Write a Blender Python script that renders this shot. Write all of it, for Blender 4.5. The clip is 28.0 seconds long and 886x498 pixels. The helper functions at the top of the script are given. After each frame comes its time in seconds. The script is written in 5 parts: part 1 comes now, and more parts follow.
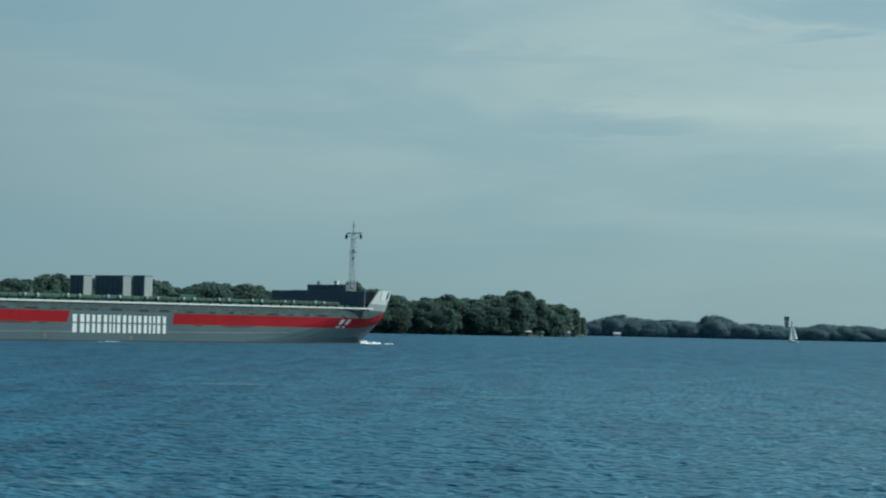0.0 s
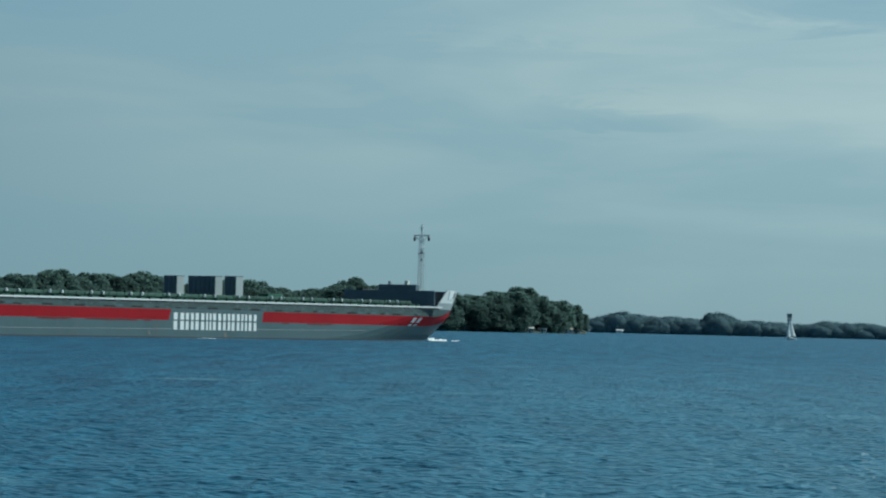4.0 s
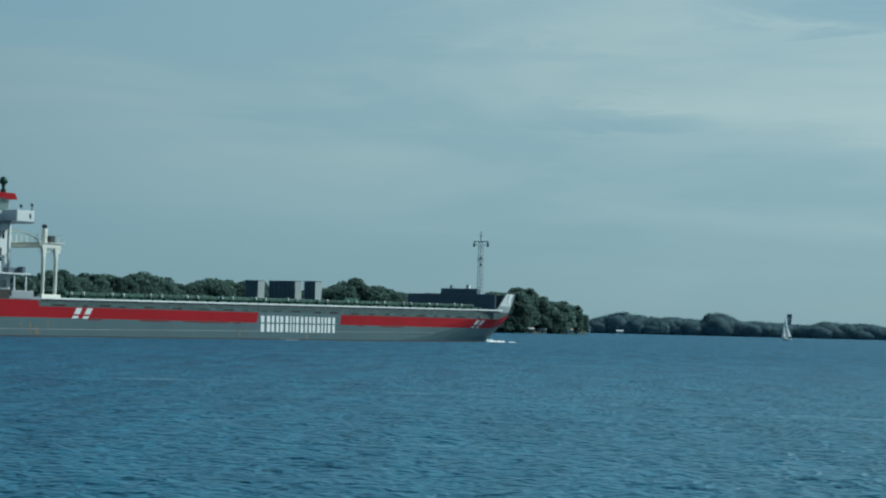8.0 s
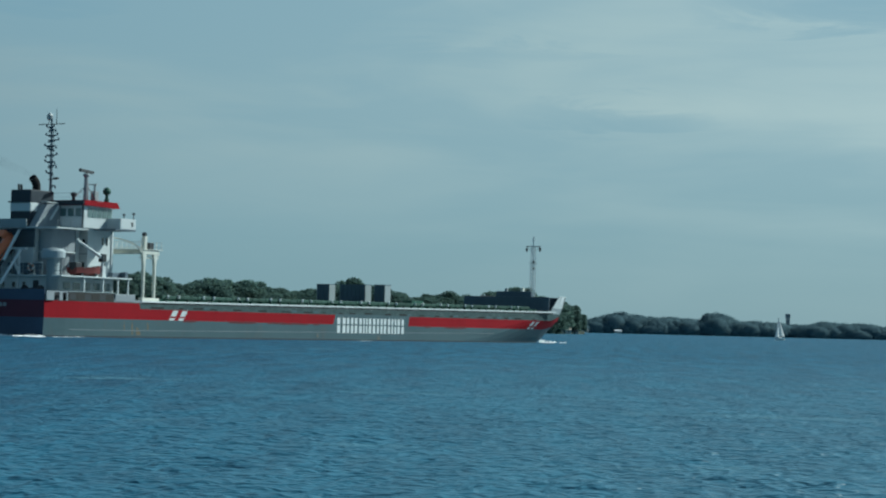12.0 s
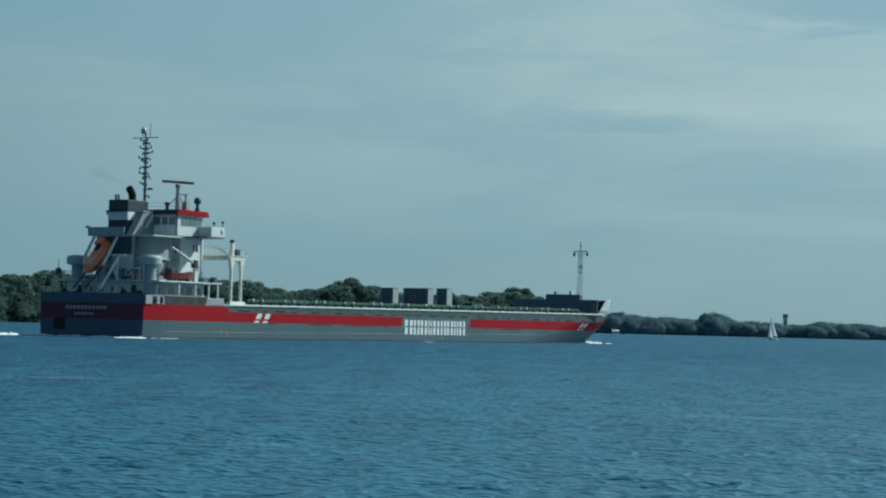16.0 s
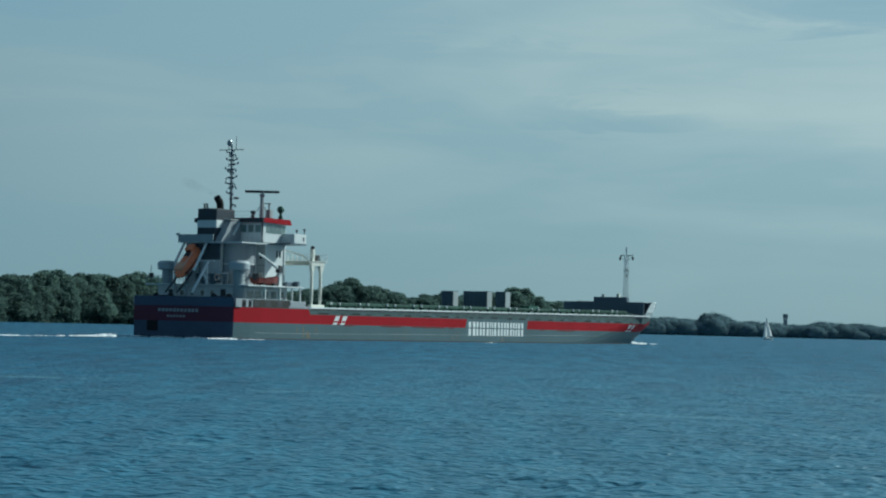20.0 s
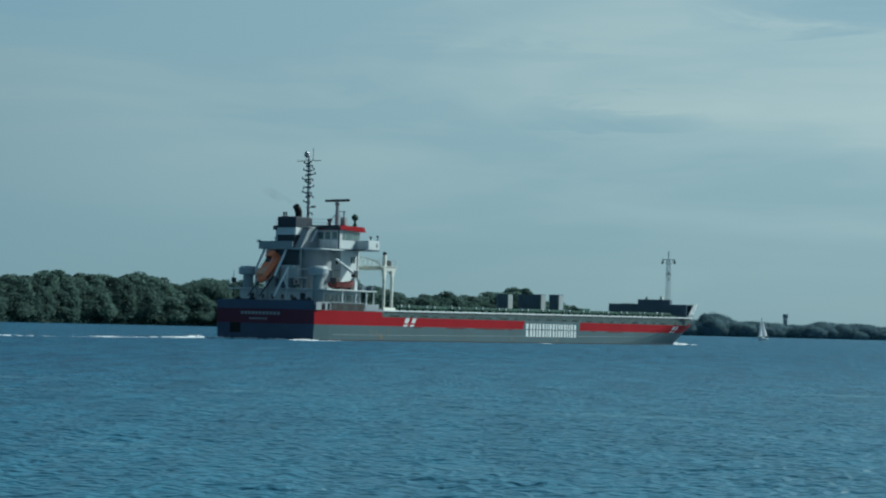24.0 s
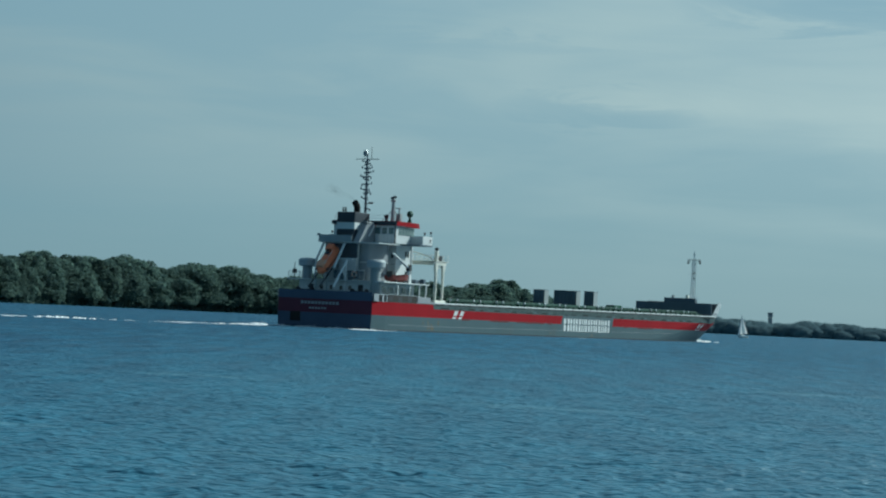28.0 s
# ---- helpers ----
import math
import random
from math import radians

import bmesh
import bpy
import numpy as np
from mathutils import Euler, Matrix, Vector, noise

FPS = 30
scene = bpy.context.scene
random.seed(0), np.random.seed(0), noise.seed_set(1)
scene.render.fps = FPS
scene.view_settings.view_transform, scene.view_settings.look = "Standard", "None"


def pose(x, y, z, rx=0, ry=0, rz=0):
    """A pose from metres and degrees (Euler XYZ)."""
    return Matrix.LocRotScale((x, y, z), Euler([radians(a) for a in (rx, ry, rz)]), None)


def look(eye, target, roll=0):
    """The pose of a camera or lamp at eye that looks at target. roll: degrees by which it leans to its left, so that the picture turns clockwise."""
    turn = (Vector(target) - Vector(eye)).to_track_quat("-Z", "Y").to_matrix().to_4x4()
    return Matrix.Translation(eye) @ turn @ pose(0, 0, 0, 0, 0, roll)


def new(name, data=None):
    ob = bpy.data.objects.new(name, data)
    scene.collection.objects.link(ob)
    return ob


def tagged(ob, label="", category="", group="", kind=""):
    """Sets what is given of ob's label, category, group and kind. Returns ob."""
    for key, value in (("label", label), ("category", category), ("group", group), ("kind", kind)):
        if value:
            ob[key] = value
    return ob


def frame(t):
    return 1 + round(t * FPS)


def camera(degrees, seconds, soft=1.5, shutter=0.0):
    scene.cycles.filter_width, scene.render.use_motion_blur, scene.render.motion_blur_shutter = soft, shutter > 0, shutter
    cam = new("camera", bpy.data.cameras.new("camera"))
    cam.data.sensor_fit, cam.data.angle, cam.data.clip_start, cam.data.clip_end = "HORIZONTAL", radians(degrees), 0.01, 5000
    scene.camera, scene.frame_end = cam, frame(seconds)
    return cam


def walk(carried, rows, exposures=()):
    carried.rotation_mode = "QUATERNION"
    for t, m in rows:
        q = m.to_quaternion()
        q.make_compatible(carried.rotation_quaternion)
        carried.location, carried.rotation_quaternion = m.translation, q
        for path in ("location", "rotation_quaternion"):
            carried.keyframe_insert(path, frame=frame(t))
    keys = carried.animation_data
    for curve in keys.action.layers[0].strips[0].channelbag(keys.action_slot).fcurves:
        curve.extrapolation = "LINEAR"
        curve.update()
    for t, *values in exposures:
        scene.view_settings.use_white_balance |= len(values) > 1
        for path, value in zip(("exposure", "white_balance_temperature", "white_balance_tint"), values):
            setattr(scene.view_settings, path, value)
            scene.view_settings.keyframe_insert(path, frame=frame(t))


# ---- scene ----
# ---- camera: hand-held on the near bank, about 2 m over the water ----
EYE = (0.0, 0.0, 2.14)
cam = camera(23.38, 28.0, soft=2.2)
# seconds, pan to the right, tilt up, roll
HELD = [
    (0.0, -0.032, 2.167, 1.29), (0.1, 0.131, 2.201, 1.29), (0.2, 0.131, 2.148, 1.33), (0.3, 0.191, 1.968, 1.42),
    (0.4, 0.012, 1.979, 1.42), (0.5, -0.107, 1.976, 1.42), (0.6, -0.108, 2.037, 1.42), (0.8, -0.120, 2.037, 1.42),
    (1.0, -0.104, 2.056, 1.42), (2.0, -0.104, 2.058, 1.42), (3.0, -0.104, 2.062, 1.42), (3.5, -0.107, 2.065, 1.42),
    (5.5, -0.109, 2.071, 1.42), (8.0, -0.108, 2.083, 1.42), (11.0, -0.105, 2.079, 1.42), (11.5, -0.106, 2.078, 1.42),
    (12.0, -0.063, 2.078, 1.42), (12.5, 0.013, 2.082, 1.42), (14.5, 0.009, 2.084, 1.42), (16.0, 0.002, 2.084, 1.42),
    (18.0, -0.001, 2.085, 1.42), (20.0, 0.0, 2.083, 1.42), (23.5, 0.003, 2.088, 1.42), (25.0, -0.002, 2.085, 1.42),
    (25.3, -0.005, 2.085, 1.42), (25.5, 0.009, 2.140, 1.42), (25.7, -0.004, 2.070, 1.42), (25.9, -0.005, 2.032, 1.45),
    (26.0, 0.034, 1.805, 1.47), (26.1, 0.045, 1.789, 1.47), (26.3, 0.030, 1.827, 1.44), (26.5, 0.020, 1.925, 1.47), (26.7, 0.060, 1.843, 1.44),
    (26.8, 0.056, 1.920, 1.51), (26.9, 0.044, 2.024, 1.82), (27.0, -0.080, 2.120, 3.12), (27.1, -0.004, 2.208, 3.05),
    (27.2, 0.261, 2.246, 3.49), (27.3, 0.337, 2.183, 3.53), (27.4, 0.301, 2.228, 3.58), (27.5, 0.328, 2.174, 3.40),
    (27.6, 0.374, 1.950, 3.27), (27.7, 0.371, 1.824, 3.09), (27.8, 0.421, 1.785, 2.96), (27.9, 0.376, 1.858, 2.87),
    (28.0, 0.360, 1.842, 2.78)]


def held(pan, tilt, roll):
    a, b = radians(pan), radians(tilt)
    way = Vector((math.sin(a) * math.cos(b), math.cos(a) * math.cos(b), math.sin(b)))
    return look(EYE, Vector(EYE) + way * 100, roll)


STOPS, KELVIN, TINT = 0.0, 5700, -8
walk(cam, [(t, held(*r)) for t, *r in HELD], exposures=[(0.0, STOPS + 0.04, KELVIN + 330, TINT + 2), (0.1, STOPS + 0.04, KELVIN + 330, TINT + 2), (0.2, STOPS, KELVIN, TINT), (28.0, STOPS, KELVIN, TINT)])

# ---- light ----
SUN_AZ, SUN_EL = 64.0, 38.5      # degrees clockwise from the view's middle line, and over the horizon
sun = new("sun", bpy.data.lights.new("sun", "SUN"))
sun.data.energy, sun.data.angle, sun.data.color = 5.0, radians(0.6), (1.0, 0.955, 0.89)
a, e = radians(SUN_AZ), radians(SUN_EL)
sun.matrix_basis = look((math.sin(a) * math.cos(e) * 50, math.cos(a) * math.cos(e) * 50, math.sin(e) * 50), (0, 0, 0))

world = bpy.data.worlds.new("sky")
scene.world = world
world.use_nodes = True


class Nodes:
    """Short-hand for a node tree."""

    def __init__(self, tree):
        self.tree = tree
        tree.nodes.clear()

    def add(self, kind, ins=None, **settings):
        n = self.tree.nodes.new(kind)
        for k, v in settings.items():
            setattr(n, k, v)
        for k, v in (ins or {}).items():
            self.put(n, k, v)
        return n

    def put(self, n, k, v):
        if isinstance(v, bpy.types.NodeSocket):
            self.tree.links.new(v, n.inputs[k])
        else:
            n.inputs[k].default_value = v

    def ramp(self, fac, stops):
        n = self.add("ShaderNodeValToRGB", {"Fac": fac})
        while len(n.color_ramp.elements) < len(stops):
            n.color_ramp.elements.new(0.5)
        for el, (at, c) in zip(n.color_ramp.elements, stops):
            el.position, el.color = at, (*c, 1) if len(c) == 3 else c
        return n.outputs["Color"]

    def mix(self, fac, a, b, blend="MIX"):
        n = self.add("ShaderNodeMix", data_type="RGBA", blend_type=blend)
        for i, v in ((0, fac), (6, a), (7, b)):
            if isinstance(v, tuple) and len(v) == 3:
                v = (*v, 1)
            self.put(n, i, v)
        return n.outputs[2]

    def math(self, op, a, b=0.0, clamp=False):
        n = self.add("ShaderNodeMath", {0: a, 1: b}, operation=op, use_clamp=clamp)
        return n.outputs[0]

    def noise(self, vec, scale, detail=4.0, rough=0.55, distort=0.0):
        n = self.add("ShaderNodeTexNoise", {"Vector": vec, "Scale": scale, "Detail": detail, "Roughness": rough, "Distortion": distort})
        return n.outputs["Fac"]


def make_sky():
    N = Nodes(world.node_tree)
    sky = N.add("ShaderNodeTexSky", sky_type="NISHITA", sun_disc=False, sun_elevation=radians(SUN_EL), sun_rotation=radians(SUN_AZ),
                air_density=1.0, dust_density=0.6, ozone_density=2.0)
    co = N.add("ShaderNodeTexCoord").outputs["Generated"]
    # thin high cloud in long flat streaks, brighter towards the sun
    m = N.add("ShaderNodeMapping", {"Vector": co, "Location": (0.62, 0.0, 0.31), "Rotation": (0.0, radians(4), 0.0), "Scale": (3.6, 3.6, 24.0)}).outputs[0]
    broad = N.noise(m, 0.75, 3.0, 0.5, 0.8)
    fine = N.noise(m, 2.6, 6.0, 0.62, 1.0)
    veil = N.math("ADD", N.math("MULTIPLY", broad, 0.80), N.math("MULTIPLY", fine, 0.20))
    cover = N.ramp(veil, [(0.39, (0.48, 0.48, 0.48)), (0.61, (0.90, 0.90, 0.90))])
    z = N.add("ShaderNodeSeparateXYZ", {0: co}).outputs[2]
    low = N.ramp(z, [(0.0, (0.33, 0.33, 0.33)), (0.045, (0.50, 0.50, 0.50)), (0.10, (1.0, 1.0, 1.0)), (0.30, (0.50, 0.50, 0.50)), (0.7, (0.12, 0.12, 0.12))])
    fac = N.math("MULTIPLY", cover, low, clamp=True)
    # rifts in the veil where the blue shows through: bearing, height, breadth and depth as parts of the unit sphere
    x, y, _ = N.add("ShaderNodeSeparateXYZ", {0: co}).outputs
    ahead = N.math("GREATER_THAN", y, 0.0)
    for bearing, height, wide, deep, much in ((0.078, 0.1005, 0.052, 0.0095, 0.42), (0.020, 0.128, 0.075, 0.0065, 0.22), (0.19, 0.150, 0.085, 0.0120, 0.50), (-0.205, 0.148, 0.060, 0.0120, 0.30)):
        u = N.math("DIVIDE", N.math("SUBTRACT", x, bearing), wide)
        v = N.math("ADD", N.math("DIVIDE", N.math("SUBTRACT", z, height), deep), N.math("MULTIPLY", N.math("SUBTRACT", fine, 0.5), 5.0))
        r = N.math("ADD", N.math("MULTIPLY", u, u), N.math("MULTIPLY", v, v))
        rift = N.ramp(r, [(0.0, (much, much, much)), (0.45, (much * 0.6, much * 0.6, much * 0.6)), (1.0, (0.0, 0.0, 0.0))])
        fac = N.math("MULTIPLY", fac, N.math("SUBTRACT", 1.0, N.math("MULTIPLY", rift, ahead)))
    # the veil glows most a little below the sun and on this side of it
    glow_az, glow_el = radians(55), radians(40)
    sunway = (math.sin(glow_az) * math.cos(glow_el), math.cos(glow_az) * math.cos(glow_el), math.sin(glow_el))
    dot = N.add("ShaderNodeVectorMath", {0: co, 1: sunway}, operation="DOT_PRODUCT").outputs["Value"]
    near_sun = N.ramp(N.math("ADD", N.math("MULTIPLY", dot, 0.5), 0.5), [(0.0, (0.12, 0.155, 0.19)), (0.38, (0.16, 0.20, 0.235)), (0.57, (0.235, 0.295, 0.33)), (0.645, (0.240, 0.306, 0.348)), (0.70, (0.352, 0.418, 0.436)), (0.78, (0.46, 0.52, 0.52)), (1.0, (0.75, 0.78, 0.76))])
    blue = N.ramp(z, [(0.0, (0.193, 0.304, 0.368)), (0.15, (0.182, 0.312, 0.404)), (0.4, (0.07, 0.15, 0.25)), (1.0, (0.025, 0.07, 0.14))])
    clear = N.mix(0.15, blue, N.mix(1.0, sky.outputs[0], (0.085, 0.085, 0.085), "MULTIPLY"))
    colour = N.mix(fac, clear, near_sun)
    bg = N.add("ShaderNodeBackground", {"Color": colour, "Strength": 1.0})
    N.add("ShaderNodeOutputWorld", {"Surface": bg.outputs[0]})


make_sky()

# ---- materials ----


def surface(name, colour, rough=0.6, metal=0.0, vary=0.12, scale=1.0, stain=None, stain_at=(0.55, 0.75), bump=0.0, spec=0.2, each=0.0, streak=1.0):
    """Paint, metal or stone: a base colour with variation at two sizes and, if asked for, stains with their own outline."""
    mat = bpy.data.materials.new(name)
    mat.use_nodes = True
    N = Nodes(mat.node_tree)
    co = N.add("ShaderNodeTexCoord").outputs["Object"]
    if streak != 1.0:
        co = N.add("ShaderNodeMapping", {"Vector": co, "Scale": (1.0, 1.0, streak)}).outputs[0]
    big = N.noise(co, 0.35 * scale, 4.0)
    fine = N.noise(co, 3.5 * scale, 5.0, 0.65)
    v = N.math("ADD", N.math("MULTIPLY", big, 0.6), N.math("MULTIPLY", fine, 0.4))
    lo = tuple(c * (1 - vary) for c in colour)
    hi = tuple(min(1, c * (1 + vary)) for c in colour)
    col = N.ramp(v, [(0.3, lo), (0.7, hi)])
    if stain:
        s = N.noise(co, 0.9 * scale, 6.0, 0.7, 0.8)
        sf = N.ramp(s, [(stain_at[0], (0, 0, 0)), (stain_at[1], (0.8, 0.8, 0.8))])
        col = N.mix(sf, col, stain)
    if each:
        r = N.add("ShaderNodeObjectInfo").outputs["Random"]
        k = N.math("ADD", N.math("MULTIPLY", r, 2 * each), 1 - each)
        c3 = N.add("ShaderNodeCombineXYZ", {0: k, 1: k, 2: k}).outputs[0]
        col = N.mix(1.0, col, c3, "MULTIPLY")
    rr = N.math("ADD", N.math("MULTIPLY", fine, 0.25), rough - 0.12)
    b = N.add("ShaderNodeBsdfPrincipled", {"Base Color": col, "Roughness": rr, "Metallic": metal, "Specular IOR Level": spec})
    if bump:
        bn = N.add("ShaderNodeBump", {"Height": fine, "Strength": 0.5, "Distance": bump})
        N.put(b, "Normal", bn.outputs[0])
    N.add("ShaderNodeOutputMaterial", {"Surface": b.outputs[0]})
    return mat


def foliage(name, dark, light, vary_each=0.25, thin=0.45):
    mat = bpy.data.materials.new(name)
    mat.use_nodes = True
    N = Nodes(mat.node_tree)
    isl = N.add("ShaderNodeNewGeometry").outputs["Random Per Island"]
    co = N.add("ShaderNodeTexCoord").outputs["Object"]
    big = N.noise(co, 0.25, 3.0)
    v = N.math("ADD", N.math("MULTIPLY", isl, 0.5), N.math("MULTIPLY", big, 0.5))
    col = N.ramp(v, [(0.2, dark), (0.8, light)])
    r = N.add("ShaderNodeObjectInfo").outputs["Random"]
    k = N.math("ADD", N.math("MULTIPLY", r, 2 * vary_each), 1 - vary_each)
    c3 = N.add("ShaderNodeCombineXYZ", {0: k, 1: k, 2: N.math("MULTIPLY", k, 0.9)}).outputs[0]
    col = N.mix(1.0, col, c3, "MULTIPLY")
    d = N.add("ShaderNodeBsdfDiffuse", {"Color": col})
    t = N.add("ShaderNodeBsdfTranslucent", {"Color": col})
    mx = N.add("ShaderNodeMixShader", {0: thin, 1: d.outputs[0], 2: t.outputs[0]})
    N.add("ShaderNodeOutputMaterial", {"Surface": mx.outputs[0]})
    return mat


def make_water():
    mat = bpy.data.materials.new("river_water")
    mat.use_nodes = True
    N = Nodes(mat.node_tree)
    co = N.add("ShaderNodeTexCoord").outputs["Object"]
    m1 = N.add("ShaderNodeMapping", {"Vector": co, "Rotation": (0, 0, radians(3)), "Scale": (0.36, 1.0, 1.0)}).outputs[0]
    m2 = N.add("ShaderNodeMapping", {"Vector": co, "Rotation": (0, 0, radians(-5)), "Scale": (0.40, 1.0, 1.0)}).outputs[0]
    swell = N.noise(m1, 0.30, 3.0, 0.55, 0.4)
    chop = N.noise(m2, 1.1, 2.0, 0.6, 0.5)
    rip = N.noise(N.add("ShaderNodeMapping", {"Vector": co, "Scale": (3.2, 6.5, 1.0)}).outputs[0], 1.0, 1.5, 0.6, 0.2)
    h = N.math("ADD", N.math("MULTIPLY", swell, 0.55), N.math("ADD", N.math("MULTIPLY", chop, 0.40), N.math("MULTIPLY", rip, 0.33)))
    bump = N.add("ShaderNodeBump", {"Height": h, "Strength": 1.0, "Distance": 0.50}).outputs[0]
    # ragged patches of every size: wave reflections painted dark and pale, roughness too
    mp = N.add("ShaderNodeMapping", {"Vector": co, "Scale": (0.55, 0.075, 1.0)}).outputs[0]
    ripple_tone = N.noise(mp, 1.0, 10.0, 0.86, 0.3)
    # gusts roughen some stretches of the water, long and narrow
    mg = N.add("ShaderNodeMapping", {"Vector": co, "Scale": (0.012, 0.05, 1.0)}).outputs[0]
    gust = N.noise(mg, 1.0, 4.0, 0.6, 0.5)
    # and the open water further out is rougher than the lee of the bank
    y = N.add("ShaderNodeSeparateXYZ", {0: co}).outputs[1]
    open_water = N.ramp(N.math("MULTIPLY", y, 0.004), [(0.10, (0.38, 0.38, 0.38)), (0.35, (0.42, 0.42, 0.42)), (0.80, (0.54, 0.54, 0.54))])
    rough = N.math("ADD", open_water, N.math("MULTIPLY", N.math("ADD", gust, ripple_tone), 0.07))
    deep = N.ramp(gust, [(0.3, (0.019, 0.100, 0.178)), (0.7, (0.026, 0.121, 0.202))])
    deep = N.mix(N.ramp(ripple_tone, [(0.43, (0.0, 0.0, 0.0)), (0.57, (1.0, 1.0, 1.0))]), N.mix(1.0, deep, (0.36, 0.46, 0.53), "MULTIPLY"), N.mix(1.0, deep, (1.34, 1.24, 1.16), "MULTIPLY"))
    # paler by the near bank: sky reflection put into the colour
    near_sheen = N.ramp(N.math("MULTIPLY", y, 0.005), [(0.10, (0.75, 0.75, 0.75)), (0.28, (0.55, 0.55, 0.55)), (0.8, (0.0, 0.0, 0.0))])
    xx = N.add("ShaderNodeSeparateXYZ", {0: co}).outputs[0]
    # ramp across x: dimmer reflections painted darker on the left
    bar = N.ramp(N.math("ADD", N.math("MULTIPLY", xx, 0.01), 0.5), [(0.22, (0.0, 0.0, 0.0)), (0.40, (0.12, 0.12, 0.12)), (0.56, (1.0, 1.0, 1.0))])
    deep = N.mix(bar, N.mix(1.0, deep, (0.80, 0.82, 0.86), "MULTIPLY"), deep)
    deep = N.mix(N.math("MULTIPLY", near_sheen, bar), deep, (0.054, 0.152, 0.215))
    # thin pale lines mixed into the base colour, longest along x
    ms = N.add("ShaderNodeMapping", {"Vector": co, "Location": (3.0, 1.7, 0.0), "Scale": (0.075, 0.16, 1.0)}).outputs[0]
    pale_lines = N.ramp(N.noise(ms, 1.0, 5.0, 0.62, 0.3), [(0.61, (0.0, 0.0, 0.0)), (0.70, (0.7, 0.7, 0.7))])
    deep = N.mix(pale_lines, deep, (0.13, 0.25, 0.30))
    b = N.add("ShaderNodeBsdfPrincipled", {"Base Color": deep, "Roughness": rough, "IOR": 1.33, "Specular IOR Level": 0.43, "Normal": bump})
    N.add("ShaderNodeOutputMaterial", {"Surface": b.outputs[0]})
    return mat


